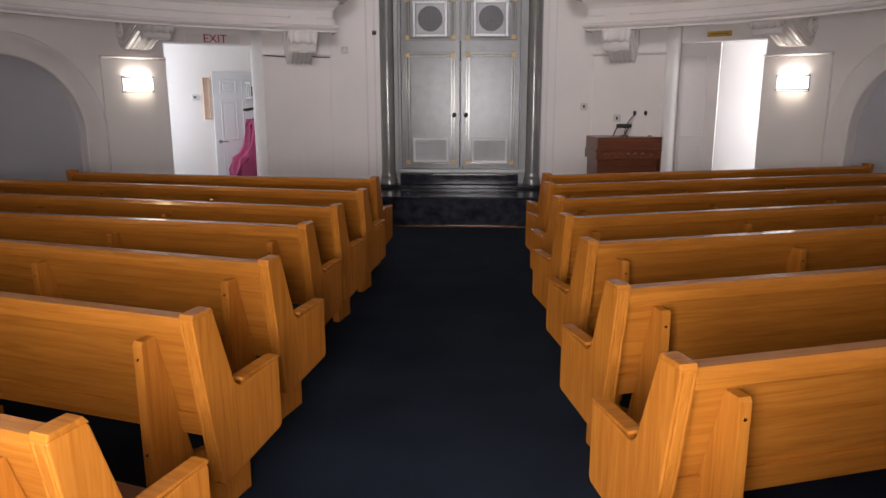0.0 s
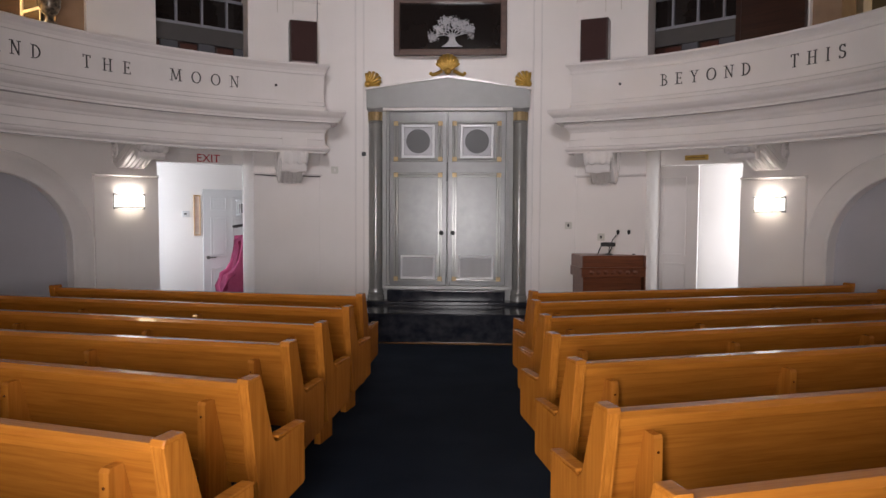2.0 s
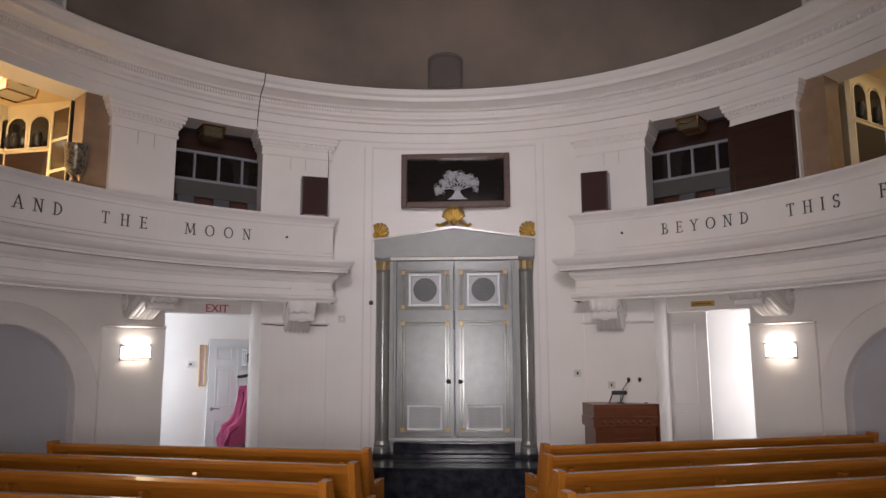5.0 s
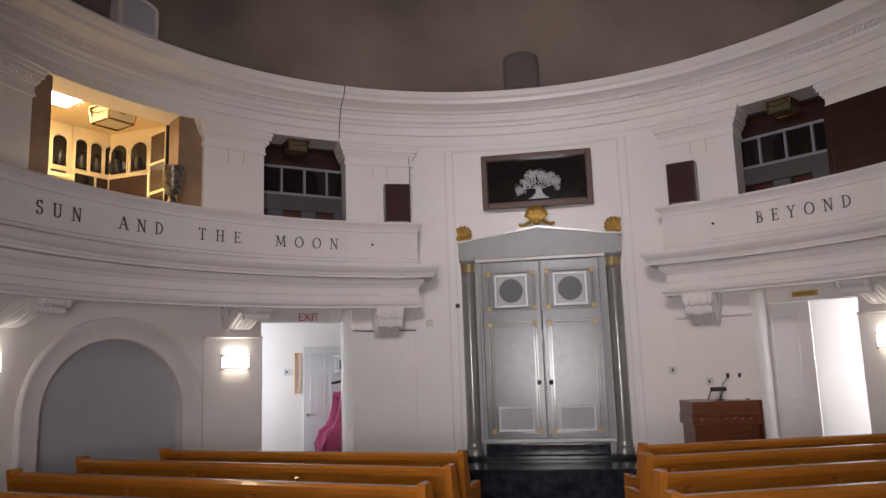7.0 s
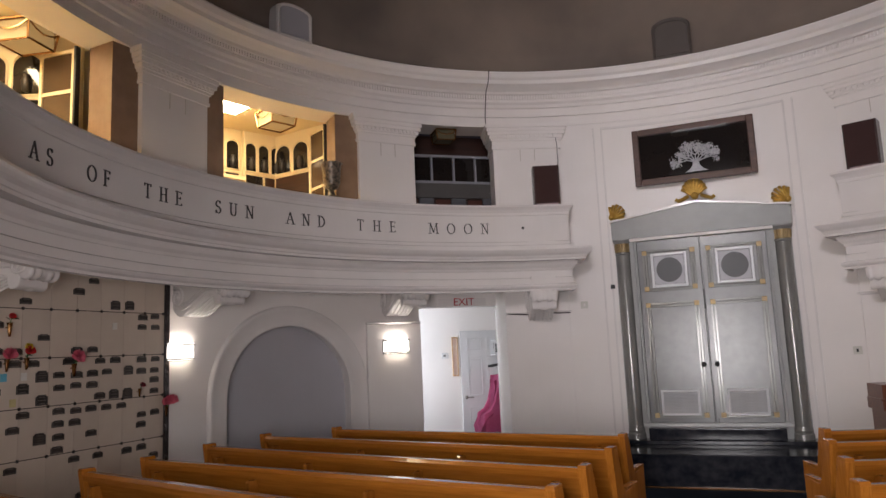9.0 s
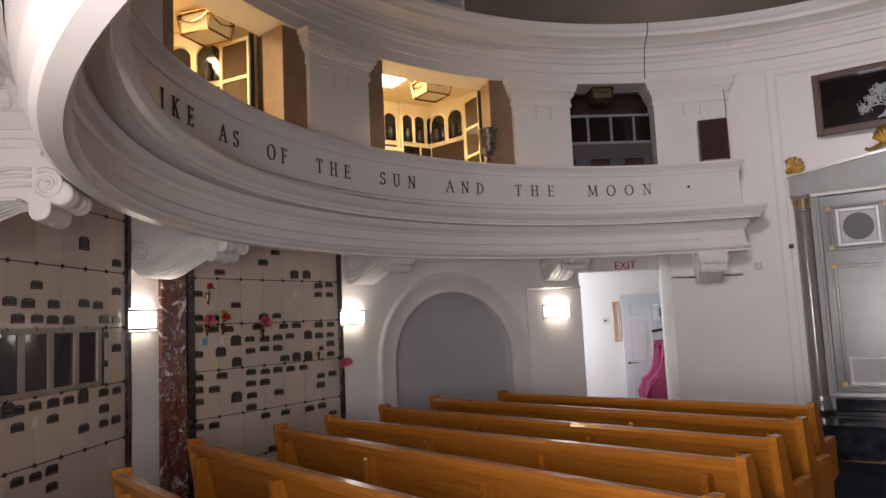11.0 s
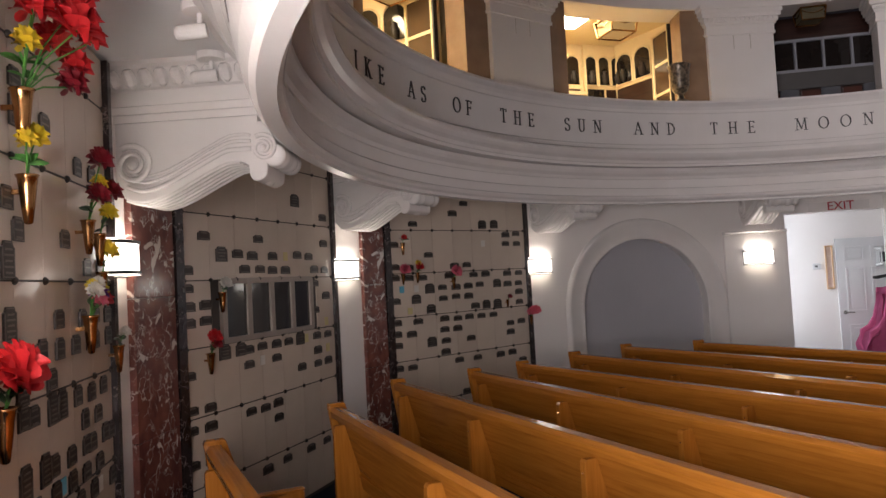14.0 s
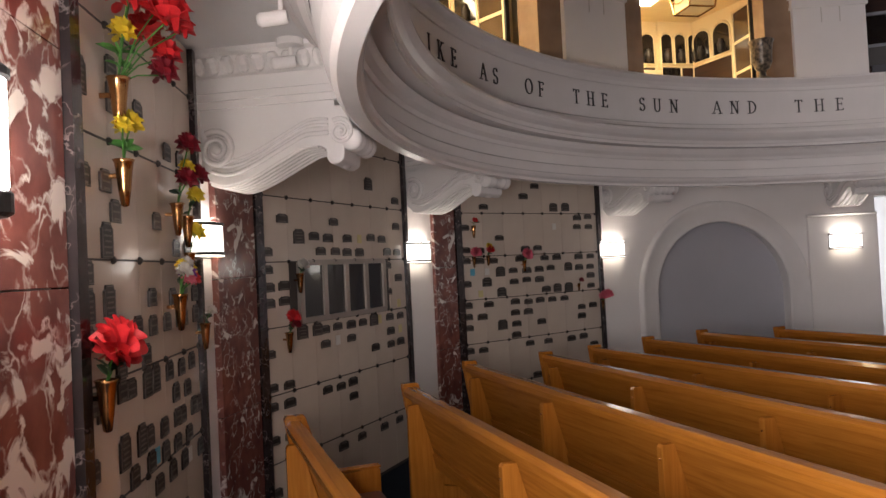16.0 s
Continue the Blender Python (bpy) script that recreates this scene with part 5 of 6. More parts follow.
# ---- raised letters on the balcony front ----
TH, TN = 0.09, 0.045
GLYPHS = {
    "A": (0.80, [("l", 0.08, 0, 0.40, 1, TN), ("l", 0.72, 0, 0.40, 1, TH), ("l", 0.2, 0.36, 0.6, 0.36, TN), ("s", 0.08, 0), ("s", 0.72, 0)]),
    "B": (0.64, [("l", 0.14, 0, 0.14, 1, TH), ("a", 0.2, 0.75, 0.27, 0.23, -90, 90, TN), ("a", 0.2, 0.27, 0.33, 0.25, -90, 90, TH), ("l", 0.1, 0.98, 0.25, 0.98, TN), ("l", 0.1, 0.02, 0.25, 0.02, TN), ("l", 0.1, 0.52, 0.25, 0.52, TN), ("s", 0.12, 0), ("s", 0.12, 1)]),
    "D": (0.76, [("l", 0.14, 0, 0.14, 1, TH), ("a", 0.18, 0.5, 0.47, 0.48, -90, 90, TH), ("s", 0.12, 0), ("s", 0.12, 1)]),
    "E": (0.60, [("l", 0.14, 0, 0.14, 1, TH), ("l", 0.1, 0.97, 0.54, 0.97, TN), ("l", 0.1, 0.52, 0.44, 0.52, TN), ("l", 0.1, 0.03, 0.56, 0.03, TN), ("l", 0.53, 0.84, 0.53, 1, TN), ("l", 0.55, 0, 0.55, 0.17, TN), ("l", 0.43, 0.43, 0.43, 0.61, TN), ("s", 0.12, 0), ("s", 0.12, 1)]),
    "F": (0.58, [("l", 0.14, 0, 0.14, 1, TH), ("l", 0.1, 0.97, 0.54, 0.97, TN), ("l", 0.1, 0.52, 0.44, 0.52, TN), ("l", 0.53, 0.82, 0.53, 1, TN), ("l", 0.43, 0.43, 0.43, 0.61, TN), ("s", 0.14, 0), ("s", 0.12, 1)]),
    "H": (0.80, [("l", 0.16, 0, 0.16, 1, TH), ("l", 0.64, 0, 0.64, 1, TH), ("l", 0.16, 0.52, 0.64, 0.52, TN), ("s", 0.16, 0), ("s", 0.16, 1), ("s", 0.64, 0), ("s", 0.64, 1)]),
    "I": (0.34, [("l", 0.17, 0, 0.17, 1, TH), ("s", 0.17, 0), ("s", 0.17, 1)]),
    "K": (0.76, [("l", 0.14, 0, 0.14, 1, TH), ("l", 0.16, 0.42, 0.6, 1, TN), ("l", 0.3, 0.58, 0.66, 0, TH), ("s", 0.14, 0), ("s", 0.14, 1), ("s", 0.62, 1), ("s", 0.66, 0)]),
    "L": (0.58, [("l", 0.14, 0, 0.14, 1, TH), ("l", 0.1, 0.03, 0.54, 0.03, TN), ("l", 0.54, 0, 0.54, 0.17, TN), ("s", 0.12, 0), ("s", 0.14, 1)]),
    "M": (0.98, [("l", 0.12, 0, 0.18, 1, TN), ("l", 0.18, 1, 0.49, 0.1, TH), ("l", 0.49, 0.1, 0.8, 1, TN), ("l", 0.8, 1, 0.86, 0, TH), ("s", 0.12, 0), ("s", 0.86, 0), ("s", 0.14, 1), ("s", 0.84, 1)]),
    "N": (0.82, [("l", 0.15, 0, 0.15, 1, TN), ("l", 0.15, 1, 0.67, 0.02, TH), ("l", 0.67, 0, 0.67, 1, TN), ("s", 0.15, 0), ("s", 0.12, 1), ("s", 0.67, 1)]),
    "O": (0.86, [("a", 0.43, 0.5, 0.37, 0.48, 0, 360, 0.10)]),
    "S": (0.56, [("a", 0.28, 0.74, 0.2, 0.23, 20, 250, 0.09), ("a", 0.28, 0.27, 0.22, 0.25, -160, 80, 0.09), ("l", 0.25, 0.53, 0.32, 0.5, TH), ("l", 0.46, 0.78, 0.46, 0.98, TN), ("l", 0.07, 0.02, 0.07, 0.24, TN)]),
    "T": (0.70, [("l", 0.35, 0, 0.35, 1, TH), ("l", 0.06, 0.97, 0.64, 0.97, TN), ("l", 0.07, 0.8, 0.07, 1, TN), ("l", 0.63, 0.8, 0.63, 1, TN), ("s", 0.35, 0)]),
    "U": (0.78, [("l", 0.16, 0.3, 0.16, 1, TH), ("a", 0.39, 0.32, 0.23, 0.31, 180, 360, 0.09), ("l", 0.62, 0.3, 0.62, 1, TN), ("s", 0.16, 1), ("s", 0.62, 1)]),
    "Y": (0.74, [("l", 0.1, 1, 0.37, 0.46, TH), ("l", 0.64, 1, 0.37, 0.46, TN), ("l", 0.37, 0, 0.37, 0.48, TH), ("s", 0.37, 0), ("s", 0.12, 1), ("s", 0.63, 1)]),
}
LETTER_MESH = {}


def letter_mesh(ch, h):
    if ch in LETTER_MESH:
        return LETTER_MESH[ch]
    bm = bmesh.new()
    wide, strokes = GLYPHS[ch]

    def quad(pts, y):
        prism(bm, [((x - wide / 2) * h, (z - 0.5) * h) for x, z in pts], "y", -0.010 - y, 0.002)

    for k, s in enumerate(strokes):
        y = 0.0003 * k
        if s[0] == "l":
            _, x0, z0, x1, z1, w = s
            ln = math.hypot(x1 - x0, z1 - z0)
            nx, nz = -(z1 - z0) / ln * w / 2, (x1 - x0) / ln * w / 2
            quad([(x0 + nx, z0 + nz), (x1 + nx, z1 + nz), (x1 - nx, z1 - nz), (x0 - nx, z0 - nz)], y)
        elif s[0] == "s":
            z = 0.02 if s[2] == 0 else 0.98
            quad([(s[1] - 0.15, z - 0.022), (s[1] + 0.15, z - 0.022), (s[1] + 0.15, z + 0.022), (s[1] - 0.15, z + 0.022)], y)
        else:
            _, cx, cz, rx, rz, q0, q1, w = s
            n = max(6, int(abs(q1 - q0) / 15))
            for i in range(n):
                a, b = radians(q0 + (q1 - q0) * i / n), radians(q0 + (q1 - q0) * (i + 1) / n)
                wa, wb = (0.05 + (w - 0.05) * abs(math.cos(q)) for q in (a, b))
                quad([(cx + (rx + d * ww / 2) * math.cos(q), cz + (rz + d * ww / 2) * math.sin(q)) for q, ww, d in ((a, wa, 1), (b, wb, 1), (b, wb, -1), (a, wa, -1))], y)
    me = bpy.data.meshes.new("letter_" + ch)
    bmesh.ops.recalc_face_normals(bm, faces=bm.faces)
    bm.to_mesh(me)
    bm.free()
    me.materials.append(LETTERS)
    LETTER_MESH[ch] = me
    return me


WORDS = [("IKE", 212.6, 206.4), ("AS", 201.5, 197.9), ("OF", 192.6, 189.0), ("THE", 183.6, 177.4), ("SUN", 171.9, 165.4), ("AND", 159.9, 153.1), ("THE", 147.6, 140.8), ("MOON", 135.0, 124.4), ("BEYOND", 54.5, 40.9), ("THIS", 35.3, 27.7), ("F", 22.3, 21.0)]
for text, a0, a1 in WORDS:
    wid = [GLYPHS[c][0] for c in text]
    # even gaps between the letters
    h = 0.142
    span = radians(a0 - a1) * 4.68 / h
    gap = (span - sum(wid)) / max(1, len(text) - 1)
    x = 0.0
    for c, w in zip(text, wid):
        a = a0 - math.degrees((x + w / 2) * h / 4.68)
        o = new("letter", letter_mesh(c, h))
        o.parent = balcony
        o.matrix_basis = facing(a, 4.685, 3.355)
        x += w + gap
for a in (118.5, 61.0):
    part("dot", turned([(0.018, 0.0), (0.018, 0.012)], 10), LETTERS, balcony).matrix_basis = facing(a, 4.685, 3.36) @ Matrix.Rotation(radians(90), 4, "X")

# ---- gallery rooms behind the balcony ----
GCEIL = 5.16


def arched_pane(w, z0, z1):
    """Outline of a round-headed pane."""
    r = w / 2
    return [(-r, z0), (r, z0)] + [(r * math.cos(q), z1 - r + r * math.sin(q)) for q in [math.pi * k / 10 for k in range(11)]]


def glazed_front(parent, m, length, arches, floor, seed):
    """A cream panelled wall with round-headed and square glazed niches."""
    rnd = random.Random(seed)
    wall = part("panel_wall", boxed(0, 0, floor, length, 0.06, GCEIL), CREAMWALL, parent)
    wall.matrix_basis = m
    step = length / arches
    for k in range(arches):
        c = (k + 0.5) * step
        bm = bmesh.new()
        prism(bm, [(x + c, z) for x, z in arched_pane(step * 0.80, 4.55, 4.97)], "y", -0.012, -0.002)
        part("arched_pane", bm, GLASS_DARK, wall)
        bm = bmesh.new()
        rim = [(x + c, z) for x, z in arched_pane(step * 0.86, 4.53, 5.0)]
        tube([(x, -0.012, z) for x, z in rim] + [(rim[0][0], -0.012, rim[0][1])], 0.014, bm, 5)
        part("arch_frame", bm, CREAMWALL, wall)
        part("urn", turned([(0.02, 4.56), (0.04, 4.58), (0.05, 4.68), (0.025, 4.73), (0.03, 4.75)], 10, at=(c, -0.03, 0)), BRONZE, wall, "small urn behind glass", True)
    n = max(2, arches * 2 // 3)
    for k in range(n):
        x0, x1 = length * k / n + 0.02, length * (k + 1) / n - 0.02
        part("pane", boxed(x0, -0.012, 3.96, x1, -0.002, 4.475), GLASS_DARK if rnd.random() < 0.6 else DARK_WOOD, wall)
    bm = bmesh.new()
    for z in (3.94, 4.495):
        box(bm, 0.0, -0.02, z - 0.012, length, 0.0, z + 0.012)
    for k in range(n + 1):
        x = min(max(length * k / n, 0.012), length - 0.012)
        box(bm, x - 0.012, -0.021, 3.952, x + 0.012, 0.0, 4.483)
    part("mullions", bm, CREAMWALL, wall)


def lantern(m, lit):
    l = thing("ceiling_lantern", m, "square brass ceiling lantern with glass sides", "ceiling lamp", "gallery lanterns")
    s, z0, z1 = 0.21, -0.25, -0.04
    bm = bmesh.new()
    for x in (-s, s):
        for y in (-s, s):
            tube([(x * 0.86, y * 0.86, z0), (x, y, z1)], 0.012, bm, 5)
    for z, k in ((z0, 0.86), (z1, 1.0)):
        for x0, y0, x1, y1 in ((-1, -1, 1, -1), (1, -1, 1, 1), (1, 1, -1, 1), (-1, 1, -1, -1)):
            tube([(x0 * s * k, y0 * s * k, z), (x1 * s * k, y1 * s * k, z)], 0.012, bm, 5)
    for q in range(4):
        a, b = q * math.pi / 2, (q + 1) * math.pi / 2
        rot = Matrix.Rotation(q * math.pi / 2, 3, "Z")
        tube([rot @ Vector((x, -s * 0.97, z1 - 0.03 - 0.08 * math.sin(math.pi * (x + s) / (2 * s)))) for x in (-s, -s * 0.5, 0, s * 0.5, s)], 0.009, bm, 5)
    part("frame", bm, BRASS, l)
    # glow stands in for room light in the glass; unlit bays get darker amber
    part("glass", boxed(-s * 0.84, -s * 0.84, z0 + 0.012, s * 0.84, s * 0.84, z1 - 0.005), mat("amber_lantern_glass", (0.20, 0.14, 0.06) if lit else (0.10, 0.08, 0.04), 0.65, emit=(1.0, 0.62, 0.25), power=0.12 if lit else 0.0), l, "amber glass")
    part("cap", boxed(-s, -s, z1, s, s, z1 + 0.015), BRASS, l)
    part("stem", boxed(-0.02, -0.02, z1 + 0.01, 0.02, 0.02, 0.0), BRASS, l)


def lit_room(mid, seed, panel=PANEL_LIGHT, leaf=0.0, side=1.24, hang=0.46):
    m = facing(mid, 5.42, 0)
    floor = CEIL + 0.16
    room = thing("gallery_room", m, "lit cream gallery room lined with glass-fronted urn niches", "gallery room", kind="structure")
    part("room_ceiling", boxed(-1.6, -0.0, GCEIL, 1.6, 2.3, GCEIL + 0.06), CREAMWALL, room)
    glazed_front(room, Matrix.Translation((0.02, 1.62, 0)), 0.50, 2, floor, seed)
    glazed_front(room, Matrix.Translation((0.58, 1.60, 0)), 0.66, 3, floor, seed + 1)
    part("wall_stub", boxed(-1.6, 1.66, floor, 1.3, 1.72, GCEIL), CREAMWALL, room)
    # the radial side walls
    ang = math.atan2(1.44, 0.33)
    glazed_front(room, Matrix.Translation((side, 1.60, 0)) @ Matrix.Rotation(-ang - 0.0, 4, "Z"), 1.45, 4, floor, seed + 2)
    glazed_front(room, Matrix.Translation((-0.95, 0.18, 0)) @ Matrix.Rotation(math.atan2(1.44, -0.33), 4, "Z"), 1.45, 4, floor, seed + 3)
    shelf = part("shelf", boxed(0.02, 1.50, 4.36, 0.54, 1.62, 4.42, bevel=0.01), CREAMWALL, room)
    # an open glazed door leaf on the side wall
    if leaf:
        bm = bmesh.new()
        for x in (0.0, 0.40):
            box(bm, x - 0.018, -0.018, 3.66, x + 0.018, 0.018, 4.92)
        for z in (3.67, 4.08, 4.48, 4.9):
            box(bm, 0.018, -0.016, z - 0.018, 0.382, 0.016, z + 0.018)
        leaf_ = part("glass_door", bm, CREAMWALL, room, "open cream-framed glazed door")
        leaf_.matrix_basis = Matrix.Translation((leaf, 0.10, 0)) @ Matrix.Rotation(radians(84), 4, "Z")
        part("door_glass", boxed(0.02, -0.004, 3.69, 0.38, 0.004, 4.88), mat("brown_pane", (0.09, 0.055, 0.03), 0.08, second=(0.06, 0.035, 0.02), scale=2, spread=0.6), leaf_)
        part("door_edge", boxed(-0.045, -0.03, 3.66, -0.02, 0.03, 4.94), BLACK, leaf_, "dark edge strip")
    part("light_panel", boxed(-0.60, 0.30, GCEIL - 0.03, 0.08, 0.95, GCEIL - 0.004), panel, room, "glowing white ceiling panel")
    lantern(m @ pose(hang, 0.50, GCEIL), True)


lit_room(157.4, 20, leaf=0.98, side=1.12)
lit_room(192.3, 30, leaf=0.86, side=0.76, hang=0.66)
lit_room(mirror(157.4), 40, PANEL_DIM)
for a in (140.2, 174.8, 39.8, 210.0, 5.0):
    structure(link("wall_gallery", ring([(5.42, CEIL + 0.16), (5.42, GCEIL + 0.2), (8.0, GCEIL + 0.2), (8.0, CEIL + 0.16)], a - 3.9, a + 3.9, 4), CREAMWALL), "cream wall between gallery rooms", "wall")


def dark_bay(mid):
    m = facing(mid, 5.0, 0)
    floor = CEIL + 0.16
    b = thing("dark_niche_bay", m, "unlit gallery bay of glazed niches, paints darkened in place of shade", "gallery bay", kind="structure")
    w = 0.86
    # wall, ceiling, mullion and band colours are darkened to stand in for shade
    grey = mat("shaded_grey_paint", (0.11, 0.11, 0.125), 0.6)
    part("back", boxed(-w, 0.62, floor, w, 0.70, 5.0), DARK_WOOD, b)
    part("ceiling", boxed(-w, 0.10, 4.94, w, 0.70, 4.99), mat("shaded_blue_paint", (0.09, 0.10, 0.135), 0.7), b)
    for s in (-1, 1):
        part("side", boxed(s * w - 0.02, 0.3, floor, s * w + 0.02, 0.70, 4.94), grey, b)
    for k in range(5):
        part("pane", boxed(-w + k * 0.344 + 0.02, 0.585, 4.24, -w + (k + 1) * 0.344 - 0.02, 0.60, 4.60), GLASS_DARK, b)
    bm = bmesh.new()
    for z in (4.22, 4.62):
        box(bm, -w, 0.56, z - 0.018, w, 0.61, z + 0.018)
    for k in range(6):
        x = -w + k * 0.344
        box(bm, x - 0.014, 0.562, 4.238, x + 0.014, 0.61, 4.602)
    part("mullions", bm, mat("shaded_mullion", (0.27, 0.27, 0.30), 0.5), b)
    part("stone_band", boxed(-w, 0.56, 3.98, w, 0.615, 4.20), mat("shaded_stone_band", (0.085, 0.078, 0.075), 0.5, scale=5), b)
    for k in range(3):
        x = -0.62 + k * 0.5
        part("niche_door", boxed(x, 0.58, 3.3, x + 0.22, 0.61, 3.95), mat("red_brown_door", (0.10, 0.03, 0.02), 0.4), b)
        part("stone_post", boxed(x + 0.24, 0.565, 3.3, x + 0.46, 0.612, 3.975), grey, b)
    lantern(m @ pose(-0.05, 0.30, 4.94) @ Matrix.Scale(0.72, 4), False)


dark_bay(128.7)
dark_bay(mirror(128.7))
scr = thing("wooden_screen", facing(39.9, 4.98, RAIL), "dark brown wooden screen against a gallery pier", "screen")
part("board", boxed(-0.44, -0.04, 0.0, 0.40, 0.0, 0.92, bevel=0.006), DARK_WOOD, scr)
for x in (-0.40, 0.36):
    part("stile", boxed(x - 0.03, -0.05, 0.01, x + 0.03, -0.038, 0.91), DARK_WOOD, scr)


def gallery_urn(a):
    u = thing("gallery_urn", Matrix.Translation(cyl(a, RAIL, 4.76)), "large dark patterned urn standing on the balcony rail", "urn", "gallery urns")
    u.matrix_world = u.matrix_world @ Matrix.Diagonal((0.8, 0.8, 0.98, 1))
    d = mat("dark_patterned_metal", (0.24, 0.19, 0.14), 0.3, 0.5, second=(0.06, 0.05, 0.04), scale=22, spread=0.2)
    part("foot", turned([(0.11, 0.0), (0.11, 0.03), (0.05, 0.06), (0.04, 0.11)], 20), d, u, smooth=True)
    part("bowl", turned([(0.04, 0.11), (0.10, 0.15), (0.135, 0.22), (0.14, 0.34), (0.155, 0.44), (0.175, 0.47), (0.165, 0.475), (0.13, 0.40)], 20), d, u, smooth=True)
gallery_urn(151.3)


# ---- dome vents ----
def dome_hood(a, light):
    h = thing("dome_hood", facing(a, 4.74, 5.645) @ Matrix.Diagonal((1, 1, 1.0 if light else 1.3, 1)), "white arched ventilator hood at the dome foot" if light else "dark round-topped ventilator hood at the dome foot", "ventilator", "dome hoods")
    mt = GLOSSPAINT if light else mat("dark_hood_paint", (0.10, 0.08, 0.07), 0.6)
    out = [(-0.26, 0.0), (0.26, 0.0), (0.26, 0.36)] + [(0.26 * math.cos(q), 0.36 + 0.09 * math.sin(q)) for q in [math.pi * k / 8 for k in range(1, 8)]] + [(-0.26, 0.36)]
    part("body", prism(bmesh.new(), out, "y", 0.0, 0.45, 0.01), mt, h)
    inn = [(x * 0.78, 0.04 + z * 0.85) for x, z in out]
    part("louvre_panel", prism(bmesh.new(), inn, "y", -0.012, 0.004), NICHE if light else mt, h)
    bm = bmesh.new()
    rim = [(x * 0.9, 0.01 + z * 0.93) for x, z in out]
    tube([(x, -0.01, z) for x, z in rim + rim[:1]], 0.022, bm, 6)
    part("rim", bm, mt, h)
dome_hood(91.2, False)
dome_hood(157.5, True)
dome_hood(222.0, True)
dome_hood(28.0, True)

# loose cables
def cable(pts, r=0.007):
    c = link("wall_cable", tube(pts, r, seg=6), BLACK)
    tagged(c, "thin loose black cable hanging on the plaster", "cable")
rnd = random.Random(11)
cable([cyl(122.9 + rnd.uniform(-0.1, 0.1), z, rr) for z, rr in ((5.64, 4.69), (5.5, 4.74), (5.4, 4.88), (5.3, 4.95), (5.2, 4.985), (5.08, 5.02), (4.94, 5.04))])
cable([cyl(111.2 + rnd.uniform(-0.1, 0.1), z, 4.99) for z in (4.92, 4.8, 4.7, 4.6, 4.5, 4.4, 4.28)], 0.005)
cable([cyl(a, 2.19 + 0.01 * math.sin(a), 5.083) for a in (120.8, 119.5, 118.2, 116.5, 114.5, 112.4, 110.6)], 0.008)

# ---- exit doorway and the room behind it ----
ex = thing("exit_sign", facing(126.2, RW, 2.425), "red EXIT lettering on the white lintel", "sign", "exit signs")
part("plate", boxed(-0.42, -0.012, -0.058, 0.42, -0.001, 0.058), GLOSSPAINT, ex)
lt = new("lettering", word("EXIT", 0.115))
lt.parent, lt.matrix_basis = ex, Matrix.Translation((0.02, -0.014, 0.0))
lt.data.materials.clear()
lt.data.materials.append(RED)
room = facing(125.0, 6.66, 0)
structure(link("wall_exit_room", boxed(-1.9, 0.0, 0, 1.75, 0.12, CEIL), PLASTER), "white painted back room wall", "wall").matrix_world = room
bm = boxed(1.10, -0.70, 0, 1.22, 0.0, CEIL)
structure(link("wall_exit_side", bm, PLASTER), "white painted back room side wall", "wall").matrix_world = room
structure(link("jamb", ring([(RW - 0.02, 0), (RW - 0.02, 2.36), (RW + 0.27, 2.36), (RW + 0.27, 0)], 119.7, 120.6, 1), GLOSSPAINT), "white door jamb", "trim")


def six_panel_door(m):
    d = thing("panel_door", m, "white painted six-panel door with a lever handle", "door")
    part("slab", boxed(0.0, -0.035, 0.0, 0.80, 0.0, 2.02, bevel=0.003), DOORPAINT, d)
    for x0, x1 in ((0.11, 0.36), (0.44, 0.69)):
        for z0, z1 in ((0.22, 0.80), (0.98, 1.60), (1.70, 1.90)):
            bm = bmesh.new()
            for a in ((x0, x1, z0, z0 + 0.02), (x0, x1, z1 - 0.02, z1), (x0, x0 + 0.02, z0 + 0.02, z1 - 0.02), (x1 - 0.02, x1, z0 + 0.02, z1 - 0.02)):
                box(bm, a[0], -0.043, a[2], a[1], -0.034, a[3], bevel=0.003)
            box(bm, x0 + 0.045, -0.041, z0 + 0.045, x1 - 0.045, -0.034, z1 - 0.045, bevel=0.003)
            part("panel", bm, DOORPAINT, d)
    h = part("rose", turned([(0.028, 0.0), (0.028, 0.01), (0.012, 0.014), (0.012, 0.045)], 12), mat("dark_nickel", (0.25, 0.24, 0.22), 0.3, 0.9), d, "dark nickel lever handle")
    h.matrix_basis = Matrix.Translation((0.07, -0.035, 0.97)) @ Matrix.Rotation(radians(90), 4, "X")
    part("lever", tube([(0, 0, 0.04), (0.05, 0.004, 0.045), (0.11, 0.0, 0.045)], 0.009, seg=6), h.data.materials[0], h)


six_panel_door(room @ pose(0.05, -0.002, 0))
th = thing("thermostat", room @ pose(-0.20, 0, 1.64), "small white wall thermostat", "thermostat")
part("case", boxed(-0.055, -0.025, -0.045, 0.055, -0.001, 0.045, bevel=0.006), DOORPAINT, th)
part("screen", boxed(-0.03, -0.028, -0.012, 0.01, -0.024, 0.015), BLACK, th)
fr = thing("small_frame", room @ pose(-0.035, 0, 1.62), "narrow pale wooden frame on the wall", "picture frame")
bm = bmesh.new()
for a in ((-0.05, -0.035, -0.31, 0.31), (0.035, 0.05, -0.31, 0.31), (-0.035, 0.035, 0.29, 0.31), (-0.035, 0.035, -0.31, -0.29)):
    box(bm, a[0], -0.03, a[2], a[1], -0.001, a[3])
part("frame", bm, wood("pale_wood", (0.45, 0.27, 0.14), (0.65, 0.42, 0.24), vertical=True), fr)
